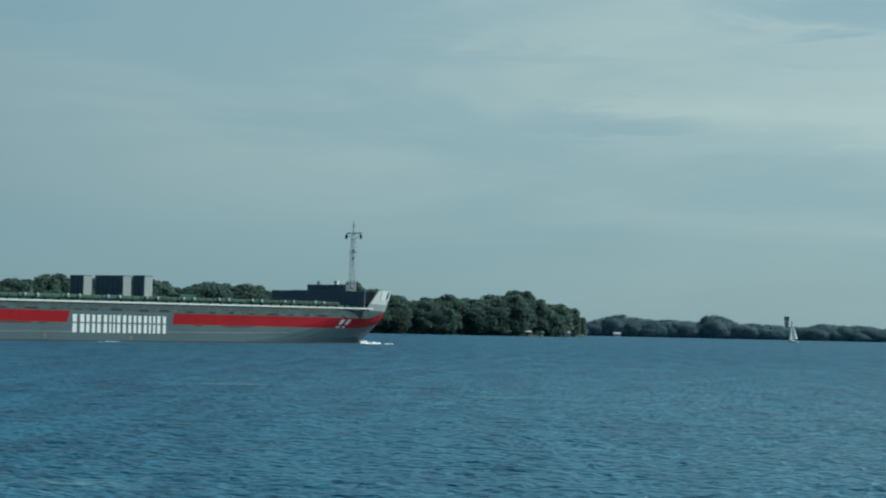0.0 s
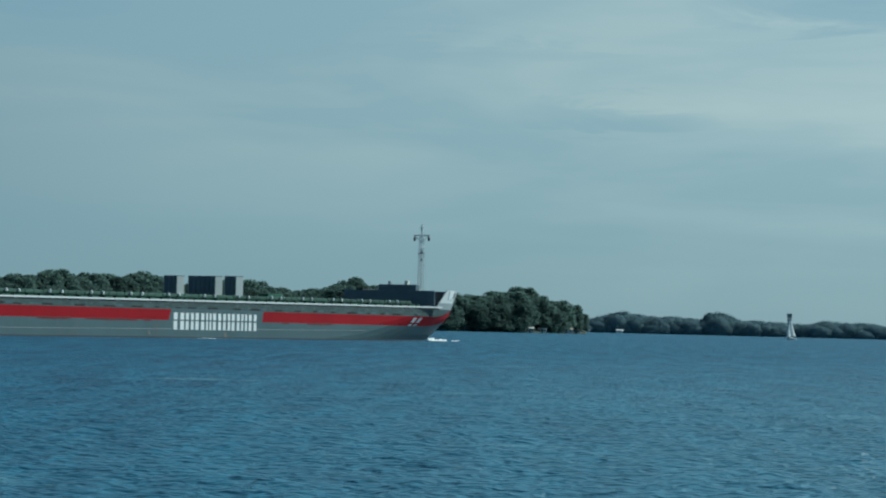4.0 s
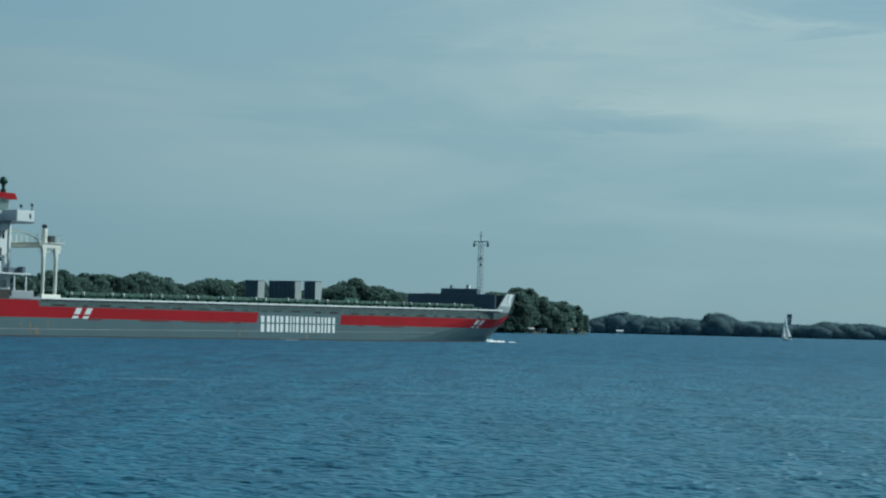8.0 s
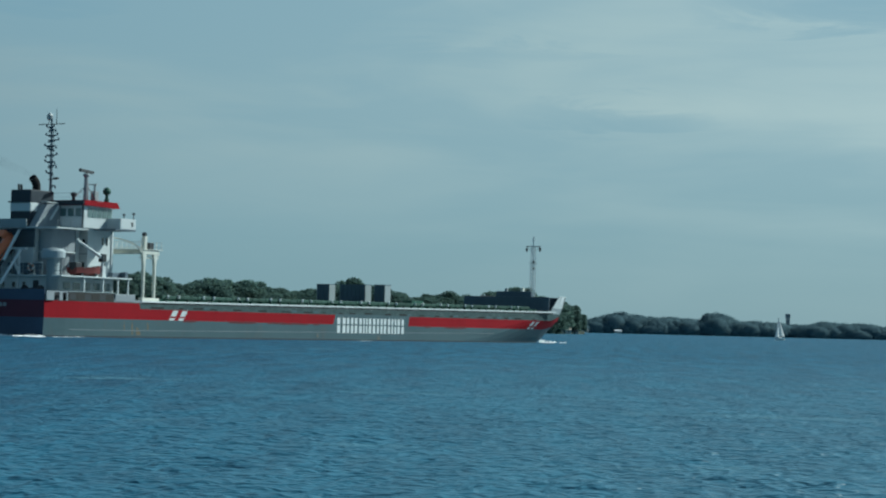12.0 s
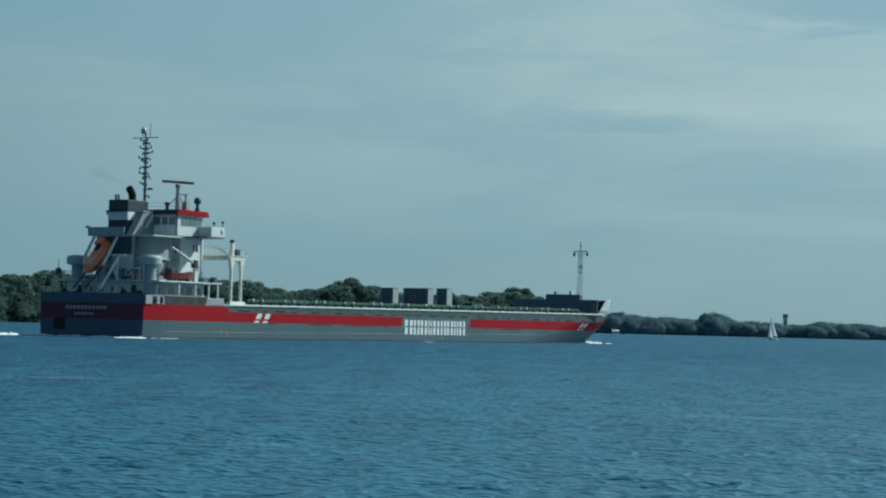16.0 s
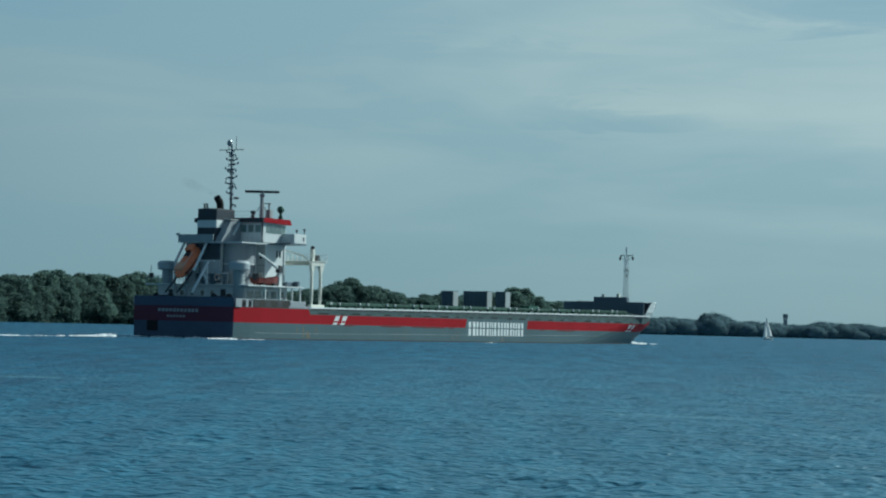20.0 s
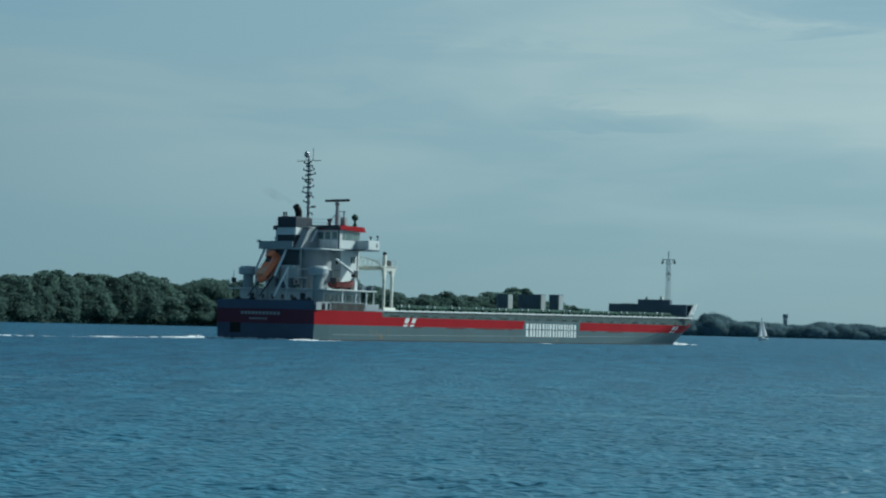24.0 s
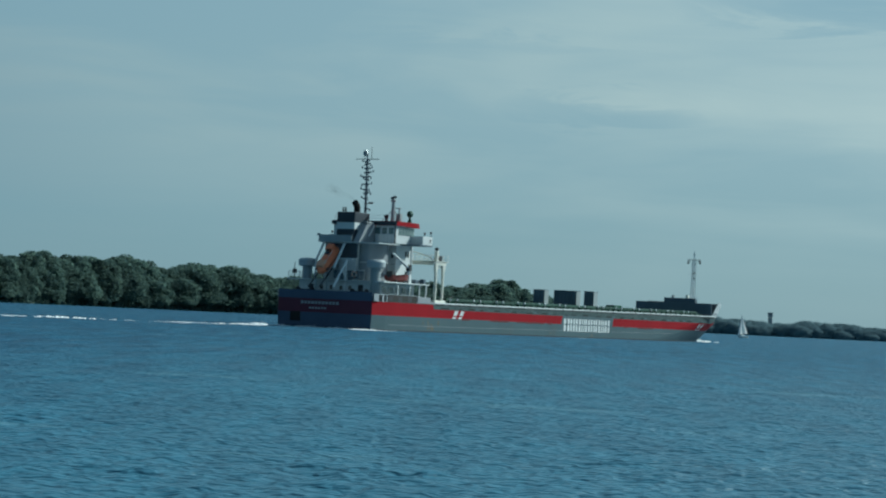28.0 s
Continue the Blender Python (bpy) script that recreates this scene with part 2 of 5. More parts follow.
M = {
    "grey": surface("hull_grey_paint", (0.068, 0.110, 0.126), 0.55, vary=0.14, scale=0.6, stain=(0.11, 0.105, 0.10), stain_at=(0.57, 0.82), streak=0.35),
    "red": surface("hull_red_paint", (0.245, 0.007, 0.014), 0.65, spec=0.08, vary=0.16, scale=0.6, stain=(0.17, 0.012, 0.018), stain_at=(0.6, 0.8), streak=0.5),
    # hull grey darkened for the shaded deck edge, with its own blotches
    "gunwale": surface("shaded_gunwale_grey", (0.045, 0.074, 0.076), 0.65, vary=0.35, scale=1.5, stain=(0.085, 0.12, 0.122), stain_at=(0.50, 0.60), streak=3.0),
    "worn": surface("scuffed_dark_red", (0.11, 0.03, 0.035), 0.7, vary=0.3),
    # hull grey and red painted darker and bluer for the stern's shade
    "greyshade": surface("shaded_stern_grey", (0.064, 0.092, 0.145), 0.55, vary=0.15),
    "redshade": surface("shaded_stern_red", (0.090, 0.027, 0.048), 0.55, vary=0.15),
    "rustrun": surface("rust_stained_grey", (0.15, 0.122, 0.078), 0.8, vary=0.3, scale=2.0, stain=(0.14, 0.165, 0.18), stain_at=(0.45, 0.6)),
    # dark hull colour up to just over the waterline
    "lowhull": surface("dark_lower_hull", (0.045, 0.05, 0.06), 0.6, stain=(0.05, 0.07, 0.05)),
    "white": surface("white_ship_paint", (0.575, 0.61, 0.61), 0.45, vary=0.06, stain=(0.40, 0.34, 0.28), stain_at=(0.64, 0.9), streak=0.4),
    "cream": surface("cream_ship_paint", (0.66, 0.66, 0.59), 0.5, vary=0.08, stain=(0.45, 0.33, 0.22), stain_at=(0.64, 0.85)),
    "navy": surface("funnel_black_paint", (0.042, 0.052, 0.064), 0.5, vary=0.2),
    "green": surface("green_deck_paint", (0.025, 0.085, 0.06), 0.6, vary=0.2, stain=(0.06, 0.05, 0.04), stain_at=(0.6, 0.8), each=0.15),
    "cover": surface("hatch_cover_paint", (0.05, 0.10, 0.08), 0.6, vary=0.2, stain=(0.10, 0.07, 0.05), stain_at=(0.62, 0.82), each=0.15),
    "deck": surface("rusty_green_deck", (0.05, 0.08, 0.06), 0.8, stain=(0.14, 0.07, 0.04)),
    "steel": surface("grey_galvanised_steel", (0.33, 0.35, 0.36), 0.45, 0.5),
    "darksteel": surface("dark_painted_steel", (0.05, 0.055, 0.06), 0.55),
    "box": surface("grey_bulkhead_paint", (0.29, 0.33, 0.345), 0.55, vary=0.12, stain=(0.2, 0.13, 0.09), stain_at=(0.62, 0.85), streak=0.3, each=0.06),
    "ductgrey": surface("mid_grey_ship_paint", (0.27, 0.295, 0.315), 0.55, vary=0.12, stain=(0.15, 0.12, 0.10), stain_at=(0.62, 0.85), streak=0.4),
    "brightwhite": surface("bright_white_paint", (0.68, 0.71, 0.71), 0.4, vary=0.05),
    "ventgrey": surface("pale_grey_vent_paint", (0.38, 0.42, 0.44), 0.45, vary=0.08),
    "slate": surface("dark_grey_ship_paint", (0.10, 0.132, 0.162), 0.55, vary=0.15, stain=(0.075, 0.08, 0.085), stain_at=(0.6, 0.85)),
    "orange": surface("lifeboat_orange", (0.80, 0.24, 0.12), 0.4, vary=0.1),
    "paleorange": surface("pale_orange_gelcoat", (0.72, 0.36, 0.22), 0.45, vary=0.1),
    "rust": surface("faded_red_boat_paint", (0.17, 0.05, 0.045), 0.5, vary=0.15),
    "glass": surface("dark_window_glass", (0.02, 0.03, 0.035), 0.12, spec=0.8),
    # sky seen in and through the panes is put into this colour
    "paleglass": surface("pale_window_glass", (0.13, 0.19, 0.19), 0.12, spec=0.8),
    "sail": foliage("white_sailcloth", (0.82, 0.82, 0.90), (0.88, 0.88, 0.96), 0.01),
    "bark": surface("grey_brown_bark", (0.11, 0.085, 0.06), 0.9, bump=0.03, each=0.15),
    "bank": surface("muddy_grassy_bank", (0.045, 0.055, 0.042), 0.95, vary=0.35, scale=0.2, stain=(0.06, 0.055, 0.045), bump=0.1),
    "wall": surface("white_clapboard", (0.68, 0.66, 0.62), 0.7, vary=0.08, each=0.1),
    "roofred": surface("faded_tan_roof_sheet", (0.42, 0.36, 0.31), 0.85, vary=0.2, each=0.2),
    "roofgrey": surface("pale_grey_roof_sheet", (0.50, 0.51, 0.52), 0.85, vary=0.2, each=0.2),
    # the tower's concrete is paler and bluer, with haze in its colour
    "stone": surface("hazed_concrete", (0.27, 0.31, 0.35), 0.8, vary=0.15),
    "foam": surface("white_water_foam", (0.82, 0.85, 0.86), 0.9, vary=0.08, scale=2.0, bump=0.05),
    # leaf green made bluer and brighter to carry some distance haze
    "leaf": foliage("hazed_foliage", (0.094, 0.152, 0.166), (0.126, 0.184, 0.156), 0.25, 0.58),
    # blue haze of the distance is mixed into this leaf colour
    "hazedleaf": foliage("far_hazed_foliage", (0.124, 0.192, 0.248), (0.134, 0.200, 0.250), 0.04, 0.40),
    "locker": surface("brown_grey_locker_paint", (0.040, 0.040, 0.038), 0.7, vary=0.25, stain=(0.085, 0.062, 0.045), stain_at=(0.58, 0.75)),
    "smoke": surface("sooty_steel", (0.02, 0.02, 0.02), 0.8),
    "water": make_water(),
}

# ---- mesh helpers ----


def mesh_of(name, verts, faces, mats=(), index=None, smooth=False):
    me = bpy.data.meshes.new(name)
    me.from_pydata([tuple(v) for v in verts], [], faces)
    for m in mats:
        me.materials.append(m)
    if index is not None:
        me.polygons.foreach_set("material_index", index)
    if smooth:
        me.polygons.foreach_set("use_smooth", [True] * len(me.polygons))
    me.update()
    return me


def part(name, bm, material, parent, label="", at=None):
    """Links a bmesh, or a ready mesh, as one mesh object under a thing or a part."""
    if isinstance(bm, bmesh.types.BMesh):
        bmesh.ops.recalc_face_normals(bm, faces=bm.faces[:])
        me = bpy.data.meshes.new(name)
        bm.to_mesh(me)
        bm.free()
        me.materials.append(material)
    else:
        me = bm
        if material and not me.materials:
            me.materials.append(material)
    ob = new(name, me)
    ob.parent = parent
    if at:
        ob.location = at
    if label:
        tagged(ob, label)
    return ob


def thing(name, label, category, m=None, group="", kind=""):
    ob = new(name)
    ob.empty_display_size = 0.5
    if m is not None:
        ob.matrix_basis = m
    return tagged(ob, label, category, group, kind)


def box(bm, x0, x1, y0, y1, z0, z1, bevel=0.0):
    vs = [bm.verts.new(p) for p in ((x0, y0, z0), (x1, y0, z0), (x1, y1, z0), (x0, y1, z0), (x0, y0, z1), (x1, y0, z1), (x1, y1, z1), (x0, y1, z1))]
    fs = [bm.faces.new([vs[i] for i in f]) for f in ((3, 2, 1, 0), (4, 5, 6, 7), (0, 1, 5, 4), (1, 2, 6, 5), (2, 3, 7, 6), (3, 0, 4, 7))]
    if bevel:
        es = list({e for f in fs for e in f.edges})
        bmesh.ops.bevel(bm, geom=es, offset=bevel, segments=2, affect="EDGES", profile=0.6)
    return bm


def boxes(*spans, bevel=0.0):
    bm = bmesh.new()
    for s in spans:
        box(bm, *s, bevel=bevel)
    return bm


def prism(bm, outline, axis, lo, hi):
    """A flat outline (pairs) pushed along an axis: 'y' takes pairs as x, z; 'x' as y, z; 'z' as x, y."""
    put = {"y": lambda p, w: (p[0], w, p[1]), "x": lambda p, w: (w, p[0], p[1]), "z": lambda p, w: (p[0], p[1], w)}[axis]
    a = [bm.verts.new(put(p, lo)) for p in outline]
    b = [bm.verts.new(put(p, hi)) for p in outline]
    n = len(a)
    bm.faces.new(a)
    bm.faces.new(b[::-1])
    for i in range(n):
        bm.faces.new((a[i], b[i], b[(i + 1) % n], a[(i + 1) % n]))
    return bm


def rod(bm, p, q, r, r2=None, sides=8):
    """A tapered bar from p to q."""
    p, q = Vector(p), Vector(q)
    r2 = r if r2 is None else r2
    w = (q - p).normalized()
    u = w.orthogonal().normalized()
    v = w.cross(u)
    a, b = [], []
    for i in range(sides):
        t = 2 * math.pi * i / sides
        d = u * math.cos(t) + v * math.sin(t)
        a.append(bm.verts.new(p + d * r))
        b.append(bm.verts.new(q + d * r2))
    bm.faces.new(a[::-1])
    bm.faces.new(b)
    for i in range(sides):
        j = (i + 1) % sides
        bm.faces.new((a[i], a[j], b[j], b[i]))
    return bm


def lathe(bm, profile, centre=(0, 0, 0), sides=20, axis="z"):
    """Turned body: pairs of radius and height."""
    rings = []
    cx, cy, cz = centre
    for r, h in profile:
        ring = []
        for i in range(sides):
            t = 2 * math.pi * i / sides
            a, b = r * math.cos(t), r * math.sin(t)
            ring.append(bm.verts.new((cx + a, cy + b, cz + h) if axis == "z" else (cx + h, cy + a, cz + b)))
        rings.append(ring)
    for a, b in zip(rings, rings[1:]):
        for i in range(sides):
            j = (i + 1) % sides
            bm.faces.new((a[i], a[j], b[j], b[i]))
    bm.faces.new(rings[0][::-1])
    bm.faces.new(rings[-1])
    return bm


# ---- the ship's course ----
COURSE = 59.14                     # degrees from the x axis towards y


def sailed(t):
    """The pose of the ship's stern at the waterline: x forward, y to port."""
    s = 4.3443 * (t - 14) + 0.0009 * (t - 14) ** 2 / 2
    c = radians(COURSE)
    return pose(-45.325 + s * math.cos(c), 242.543 + s * math.sin(c), 0, 0, 0, COURSE)


RIDERS = []                        # things that travel with the ship: object, pose on the ship


def aboard(ob, m):
    ob.matrix_basis = sailed(0) @ m
    RIDERS.append((ob, m))
    return ob


# ---- water ----
SHORE = [(-0.36, 690), (-0.26, 735), (-0.205, 780), (-0.15, 850), (-0.10, 905), (-0.05, 945), (0.0, 985), (0.035, 1020), (0.058, 1070), (0.066, 1130)]


def shore(az):
    return float(np.interp(az, [p[0] for p in SHORE], [p[1] for p in SHORE]))


def wave_height(x, y, step):
    """A short-crested chop: many small waves from about the same quarter, each only where the sheet is fine enough for it."""
    rng = np.random.default_rng(3)
    h = np.zeros_like(x)
    count = 120
    for k in range(count):
        wl = 0.19 * (1.7 / 0.19) ** ((k + rng.random()) / count)
        ang = math.radians(88 + 34 * rng.normal())
        amp = 0.033 * min(1.0, 0.5 / wl) ** 1.2 * wl / (2 * math.pi)
        ph = 6.283 * rng.random()
        seen = np.clip(wl / (2.2 * step) - 0.8, 0, 1)
        h += amp * seen * np.sin((x * math.cos(ang) + y * math.sin(ang)) * 2 * math.pi / wl + ph)
    return h + 3.0 * h * h


def build_water():
    """One sheet from the near bank to the horizon: fine waves near by, coarser further out."""
    ys = [-60.0, -30.0, 0.0, 10.0, 18.0]
    y = 22.0
    while y < 320:
        ys.append(y)
        y += 0.075 + 0.0035 * (y - 22)
    while y < 5600:
        ys.append(y)
        y *= 1.12
    ys = np.array(ys)
    rows = []
    for y in ys:
        # the sheet drifts to the left, so it reaches further on the right
        left, right = (4 + 0.24 * max(y, 0), 14 + 0.24 * max(y, 0)) if y < 320 else (300 + 0.9 * (y - 320), 300 + 0.9 * (y - 320))
        inner = np.linspace(-left, right, 560)
        x = np.concatenate([[-9000.0, -left - 700, -left - 40], inner, [right + 40, right + 700, 9000.0]])
        rows.append(np.stack([x, np.full(len(x), y)], 1))
    P = np.array(rows)
    cols = P.shape[1]
    fade = np.clip((300 - P[:, :, 1]) / 130, 0, 1) * np.clip((P[:, :, 1] - 12) / 10, 0, 1)
    fade[:, :4] = 0
    fade[:, -4:] = 0
    step = np.maximum(0.06, 0.075 + 0.0035 * (P[:, :, 1] - 22))
    Z = wave_height(P[:, :, 0], P[:, :, 1], step) * fade
    n = len(ys)
    verts = np.concatenate([P.reshape(-1, 2), Z.reshape(-1, 1)], 1)
    faces = [(r * cols + c, r * cols + c + 1, (r + 1) * cols + c + 1, (r + 1) * cols + c) for r in range(n - 1) for c in range(cols - 1)]
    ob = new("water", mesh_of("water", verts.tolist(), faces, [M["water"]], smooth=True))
    return tagged(ob, "choppy deep blue river water with small wind waves", "water", kind="structure")


water = build_water()


def build_banks():
    """The wooded island's bank, the far bank, and the near bank under the camera."""
    bm = bmesh.new()
    azs = np.linspace(-0.36, 0.066, 90)
    prev = None
    for i, az in enumerate(azs):
        d = shore(az) + 1.5 * math.sin(i * 1.3)
        line = [(az * d, d, -0.4), (az * (d + 1.5), d + 1.5, 0.5 + 0.2 * math.sin(i * 2.1)), (az * (d + 6), d + 6, 1.1), (az * (d + 90), d + 90, 1.6), (az * (d + 180), d + 180, -0.5)]
        cur = [bm.verts.new(p) for p in line]
        if prev:
            for k in range(4):
                bm.faces.new((prev[k], cur[k], cur[k + 1], prev[k + 1]))
        prev = cur
    tagged(part("ground", bm, M["bank"], None), "low muddy grass bank of the wooded island", "river bank", kind="structure")
    bm = bmesh.new()
    prev = None
    for i in range(70):
        x = -300 + i * 18.0
        y = 1900 + 6 * math.sin(i * 0.9)
        cur = [bm.verts.new(p) for p in ((x, y, -0.4), (x, y + 3, 0.3), (x, y + 260, 2.5), (x, y + 330, -1.0))]
        if prev:
            for k in range(3):
                bm.faces.new((prev[k], cur[k], cur[k + 1], prev[k + 1]))
        prev = cur
    tagged(part("ground_far", bm, M["bank"], None), "low far bank of the river under trees", "river bank", kind="structure")
    bm = bmesh.new()
    prev = None
    for i, x in enumerate([-9000, -2000, -400] + [-72 + k * 6.0 for k in range(25)] + [400, 2000, 9000]):
        cur = [bm.verts.new(p) for p in ((x, 7.5 + math.sin(i), -0.5), (x, 4.0, 0.35), (x, 1.5, 0.55), (x, -5000, 0.9))]
        if prev:
            for k in range(3):
                bm.faces.new((prev[k], cur[k], cur[k + 1], prev[k + 1]))
        prev = cur
    tagged(part("ground_near", bm, M["bank"], None), "low grassy near bank", "river bank", kind="structure")


build_banks()

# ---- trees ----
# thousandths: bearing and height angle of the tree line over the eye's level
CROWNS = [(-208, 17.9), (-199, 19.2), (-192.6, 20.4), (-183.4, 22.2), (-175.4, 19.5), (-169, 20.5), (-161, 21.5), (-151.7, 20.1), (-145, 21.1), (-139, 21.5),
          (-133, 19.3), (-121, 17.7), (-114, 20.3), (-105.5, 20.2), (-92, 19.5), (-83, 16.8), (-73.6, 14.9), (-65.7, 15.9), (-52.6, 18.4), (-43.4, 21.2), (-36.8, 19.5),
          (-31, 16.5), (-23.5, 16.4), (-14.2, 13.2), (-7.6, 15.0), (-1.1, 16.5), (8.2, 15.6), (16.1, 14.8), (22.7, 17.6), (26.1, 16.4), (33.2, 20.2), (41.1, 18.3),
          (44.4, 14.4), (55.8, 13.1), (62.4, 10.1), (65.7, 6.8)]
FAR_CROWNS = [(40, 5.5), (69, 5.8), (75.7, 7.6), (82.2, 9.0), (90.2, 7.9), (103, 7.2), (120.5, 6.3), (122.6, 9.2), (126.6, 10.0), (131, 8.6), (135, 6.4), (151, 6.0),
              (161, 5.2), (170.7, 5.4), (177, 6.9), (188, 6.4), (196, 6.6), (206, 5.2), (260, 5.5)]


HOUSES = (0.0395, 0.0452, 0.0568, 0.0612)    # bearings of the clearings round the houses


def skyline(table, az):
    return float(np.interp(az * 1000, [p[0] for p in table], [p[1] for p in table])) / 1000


def swells(rng, count, size=1.0):
    """Gentle swellings of a crown's outline: directions, heights and breadths."""
    d = rng.normal(size=(count, 3))
    d[:, 2] = np.abs(d[:, 2]) * 0.9 - 0.25
    d /= np.linalg.norm(d, axis=1)[:, None]
    return d, size * (0.05 + 0.22 * rng.random(count)), 6 + 18 * rng.random(count)


def bulge(d, sw):
    """How far out the crown reaches in the directions d."""
    dots = d @ sw[0].T
    return 0.88 + (sw[1] * np.exp(sw[2] * (dots - 1))).max(axis=1) + 0.4 * (sw[1] * np.exp(3 * (dots - 1))).mean(axis=1)


def clothed(rng, domes, leaves, size, ragged=0.07, inner=0.95, rings=(9, 18), size_of_swells=0.8, tousle=0.55, body=0.75, depth=0.20):
    """Rounded domes of foliage: a leafy body with small bent leaf clumps all over it."""
    verts, faces = [], []
    area = np.array([d[3] * d[5] for d in domes])
    share = np.maximum(1, (leaves * area / area.sum()).astype(int))
    for dome, n in zip(domes, share):
        c, rad = np.array(dome[:3]), np.array(dome[3:6])
        sw = swells(rng, 15, size_of_swells)
        na, nb = rings
        grid = []
        for a in range(na):
            t = math.pi * (0.06 + 0.88 * a / (na - 1))
            for b in range(nb):
                q = 2 * math.pi * (b + 0.5 * (a % 2)) / nb
                grid.append((math.sin(t) * math.cos(q), math.sin(t) * math.sin(q), math.cos(t)))
        grid = np.array(grid)
        i = len(verts)
        verts += list(c + grid * rad * (bulge(grid, sw) * body * (0.94 + 0.12 * rng.random(len(grid))))[:, None])
        for a in range(na - 1):
            for b in range(nb):
                e = (b + 1) % nb
                faces += [(i + a * nb + b, i + (a + 1) * nb + b, i + (a + 1) * nb + e, i + a * nb + e)]
        faces.append(tuple(i + b for b in range(nb)))
        d = rng.normal(size=(n, 3))
        d /= np.linalg.norm(d, axis=1)[:, None]
        low = d[:, 2] < -0.55
        d[low, 2] *= -1
        r = bulge(d, sw) * (inner - depth + (ragged + depth) * rng.random(n) ** 0.6 + 0.5 * ragged * (rng.random(n) > 0.95))
        p = c + d * rad * r[:, None]
        nn = d / rad
        nn /= np.linalg.norm(nn, axis=1)[:, None]
        nn = nn * 0.7 + rng.normal(size=(n, 3)) * tousle + np.array([0, 0, 0.25])
        nn /= np.linalg.norm(nn, axis=1)[:, None]
        u = np.cross(nn, rng.normal(size=(n, 3)))
        u /= np.linalg.norm(u, axis=1)[:, None]
        v = np.cross(nn, u)
        k = (size * (0.6 + 0.8 * rng.random(n)))[:, None]
        quads = np.stack([p - u * k - v * k * 0.7, p + u * k * 0.9 - v * k * 0.8 + nn * k * 0.2, p + u * k + v * k * 0.8, p - u * k * 0.8 + v * k * 0.9 + nn * k * 0.3], 1).reshape(-1, 3)
        i = len(verts)
        verts += list(quads)
        faces += [(i + 4 * j, i + 4 * j + 1, i + 4 * j + 2, i + 4 * j + 3) for j in range(n)]
    return verts, faces


def tree_meshes(seed):
    """A broad tree of height 1: crown and trunk meshes."""
    rng = np.random.default_rng(seed)
    wide = 0.34 + 0.07 * rng.random()
    domes = [(0, 0, 0.56, wide * 0.92, wide * 0.92, 0.40), (0.02, 0, 0.30, wide, wide, 0.30)]
    # boughs: many small clumps over the whole crown, uneven in size
    for k in range(16):
        a = k * 2.4 + rng.random()
        h = 0.14 + 0.76 * ((k + rng.random()) / 16)
        out = wide * math.sqrt(max(0.05, 1 - ((h - 0.42) / 0.56) ** 2)) * (0.50 + 0.26 * rng.random())
        w = 0.12 + 0.12 * rng.random()
        domes.append((out * math.cos(a), out * math.sin(a), h, w, w, w * (0.75 + 0.45 * rng.random())))
    top = max(l[2] + l[5] for l in domes)
    domes = [(a, b, c / top, d, e, f / top) for a, b, c, d, e, f in domes]
    verts, faces = clothed(rng, domes, 12000, 0.0150, 0.12, 0.97, (6, 9), 0.5, 0.9, 0.45, 0.45)
    crown = mesh_of("crown", verts, faces, [M["leaf"]], smooth=True)
    bm = bmesh.new()
    rod(bm, (0, 0, -0.02), (0.01, 0, 0.3), 0.022, 0.016)
    rod(bm, (0.01, 0, 0.3), (0, 0.01, 0.62), 0.016, 0.006)
    for l in domes[::2]:
        for k in range(1):
            rod(bm, (0.008, 0, 0.15 + 0.2 * rng.random()), (l[0] * 0.8 + 0.1 * rng.normal(), l[1] * 0.8 + 0.1 * rng.normal(), l[2]), 0.009, 0.003, 5)
    bmesh.ops.recalc_face_normals(bm, faces=bm.faces[:])
    trunk = bpy.data.meshes.new("trunk")
    bm.to_mesh(trunk)
    bm.free()
    trunk.materials.append(M["bark"])
    return crown, trunk


def build_trees():
    rng = np.random.default_rng(11)
    kinds = [tree_meshes(s) for s in range(9)]
    # three ranks deep along the bank; the front rank is lower
    for rank, (back, step, high) in enumerate(((3.0, 4.4, 0.80), (7, 5.4, 0.92), (15, 7.0, 1.0), (30, 10, 0.98))):
        az = -0.30
        while az < 0.0655:
            d = shore(az) + back + rng.random() * 6
            if rank < 2 and min(abs(az - a) for a in HOUSES) < (0.0040, 0.0020)[rank]:
                az += 2.0 / d
                continue
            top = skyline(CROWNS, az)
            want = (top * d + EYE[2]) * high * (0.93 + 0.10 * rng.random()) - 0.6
            if rank == 0:
                want *= 0.80 + 0.25 * rng.random()
            k = int(rng.integers(len(kinds)))
            ob = thing("tree", "dark green broadleaf tree in full leaf on the island bank" if rank else "dense green tree at the water's edge, leaves down to the bank", "tree",
                       group="trees along the island")
            wide = want * (0.9 + 0.7 * rng.random())
            if rank == 0:
                wide *= 1.22
            ob.matrix_basis = Matrix.LocRotScale((az * d, d, 0.6 if rank == 0 else 1.0), Euler((0, 0, rng.random() * 6.28)), (wide, wide, want))
            part("crown", kinds[k][0], None, ob)
            part("trunk", kinds[k][1], None, ob)
            az += step / d * (0.75 + 0.5 * rng.random())


build_trees()


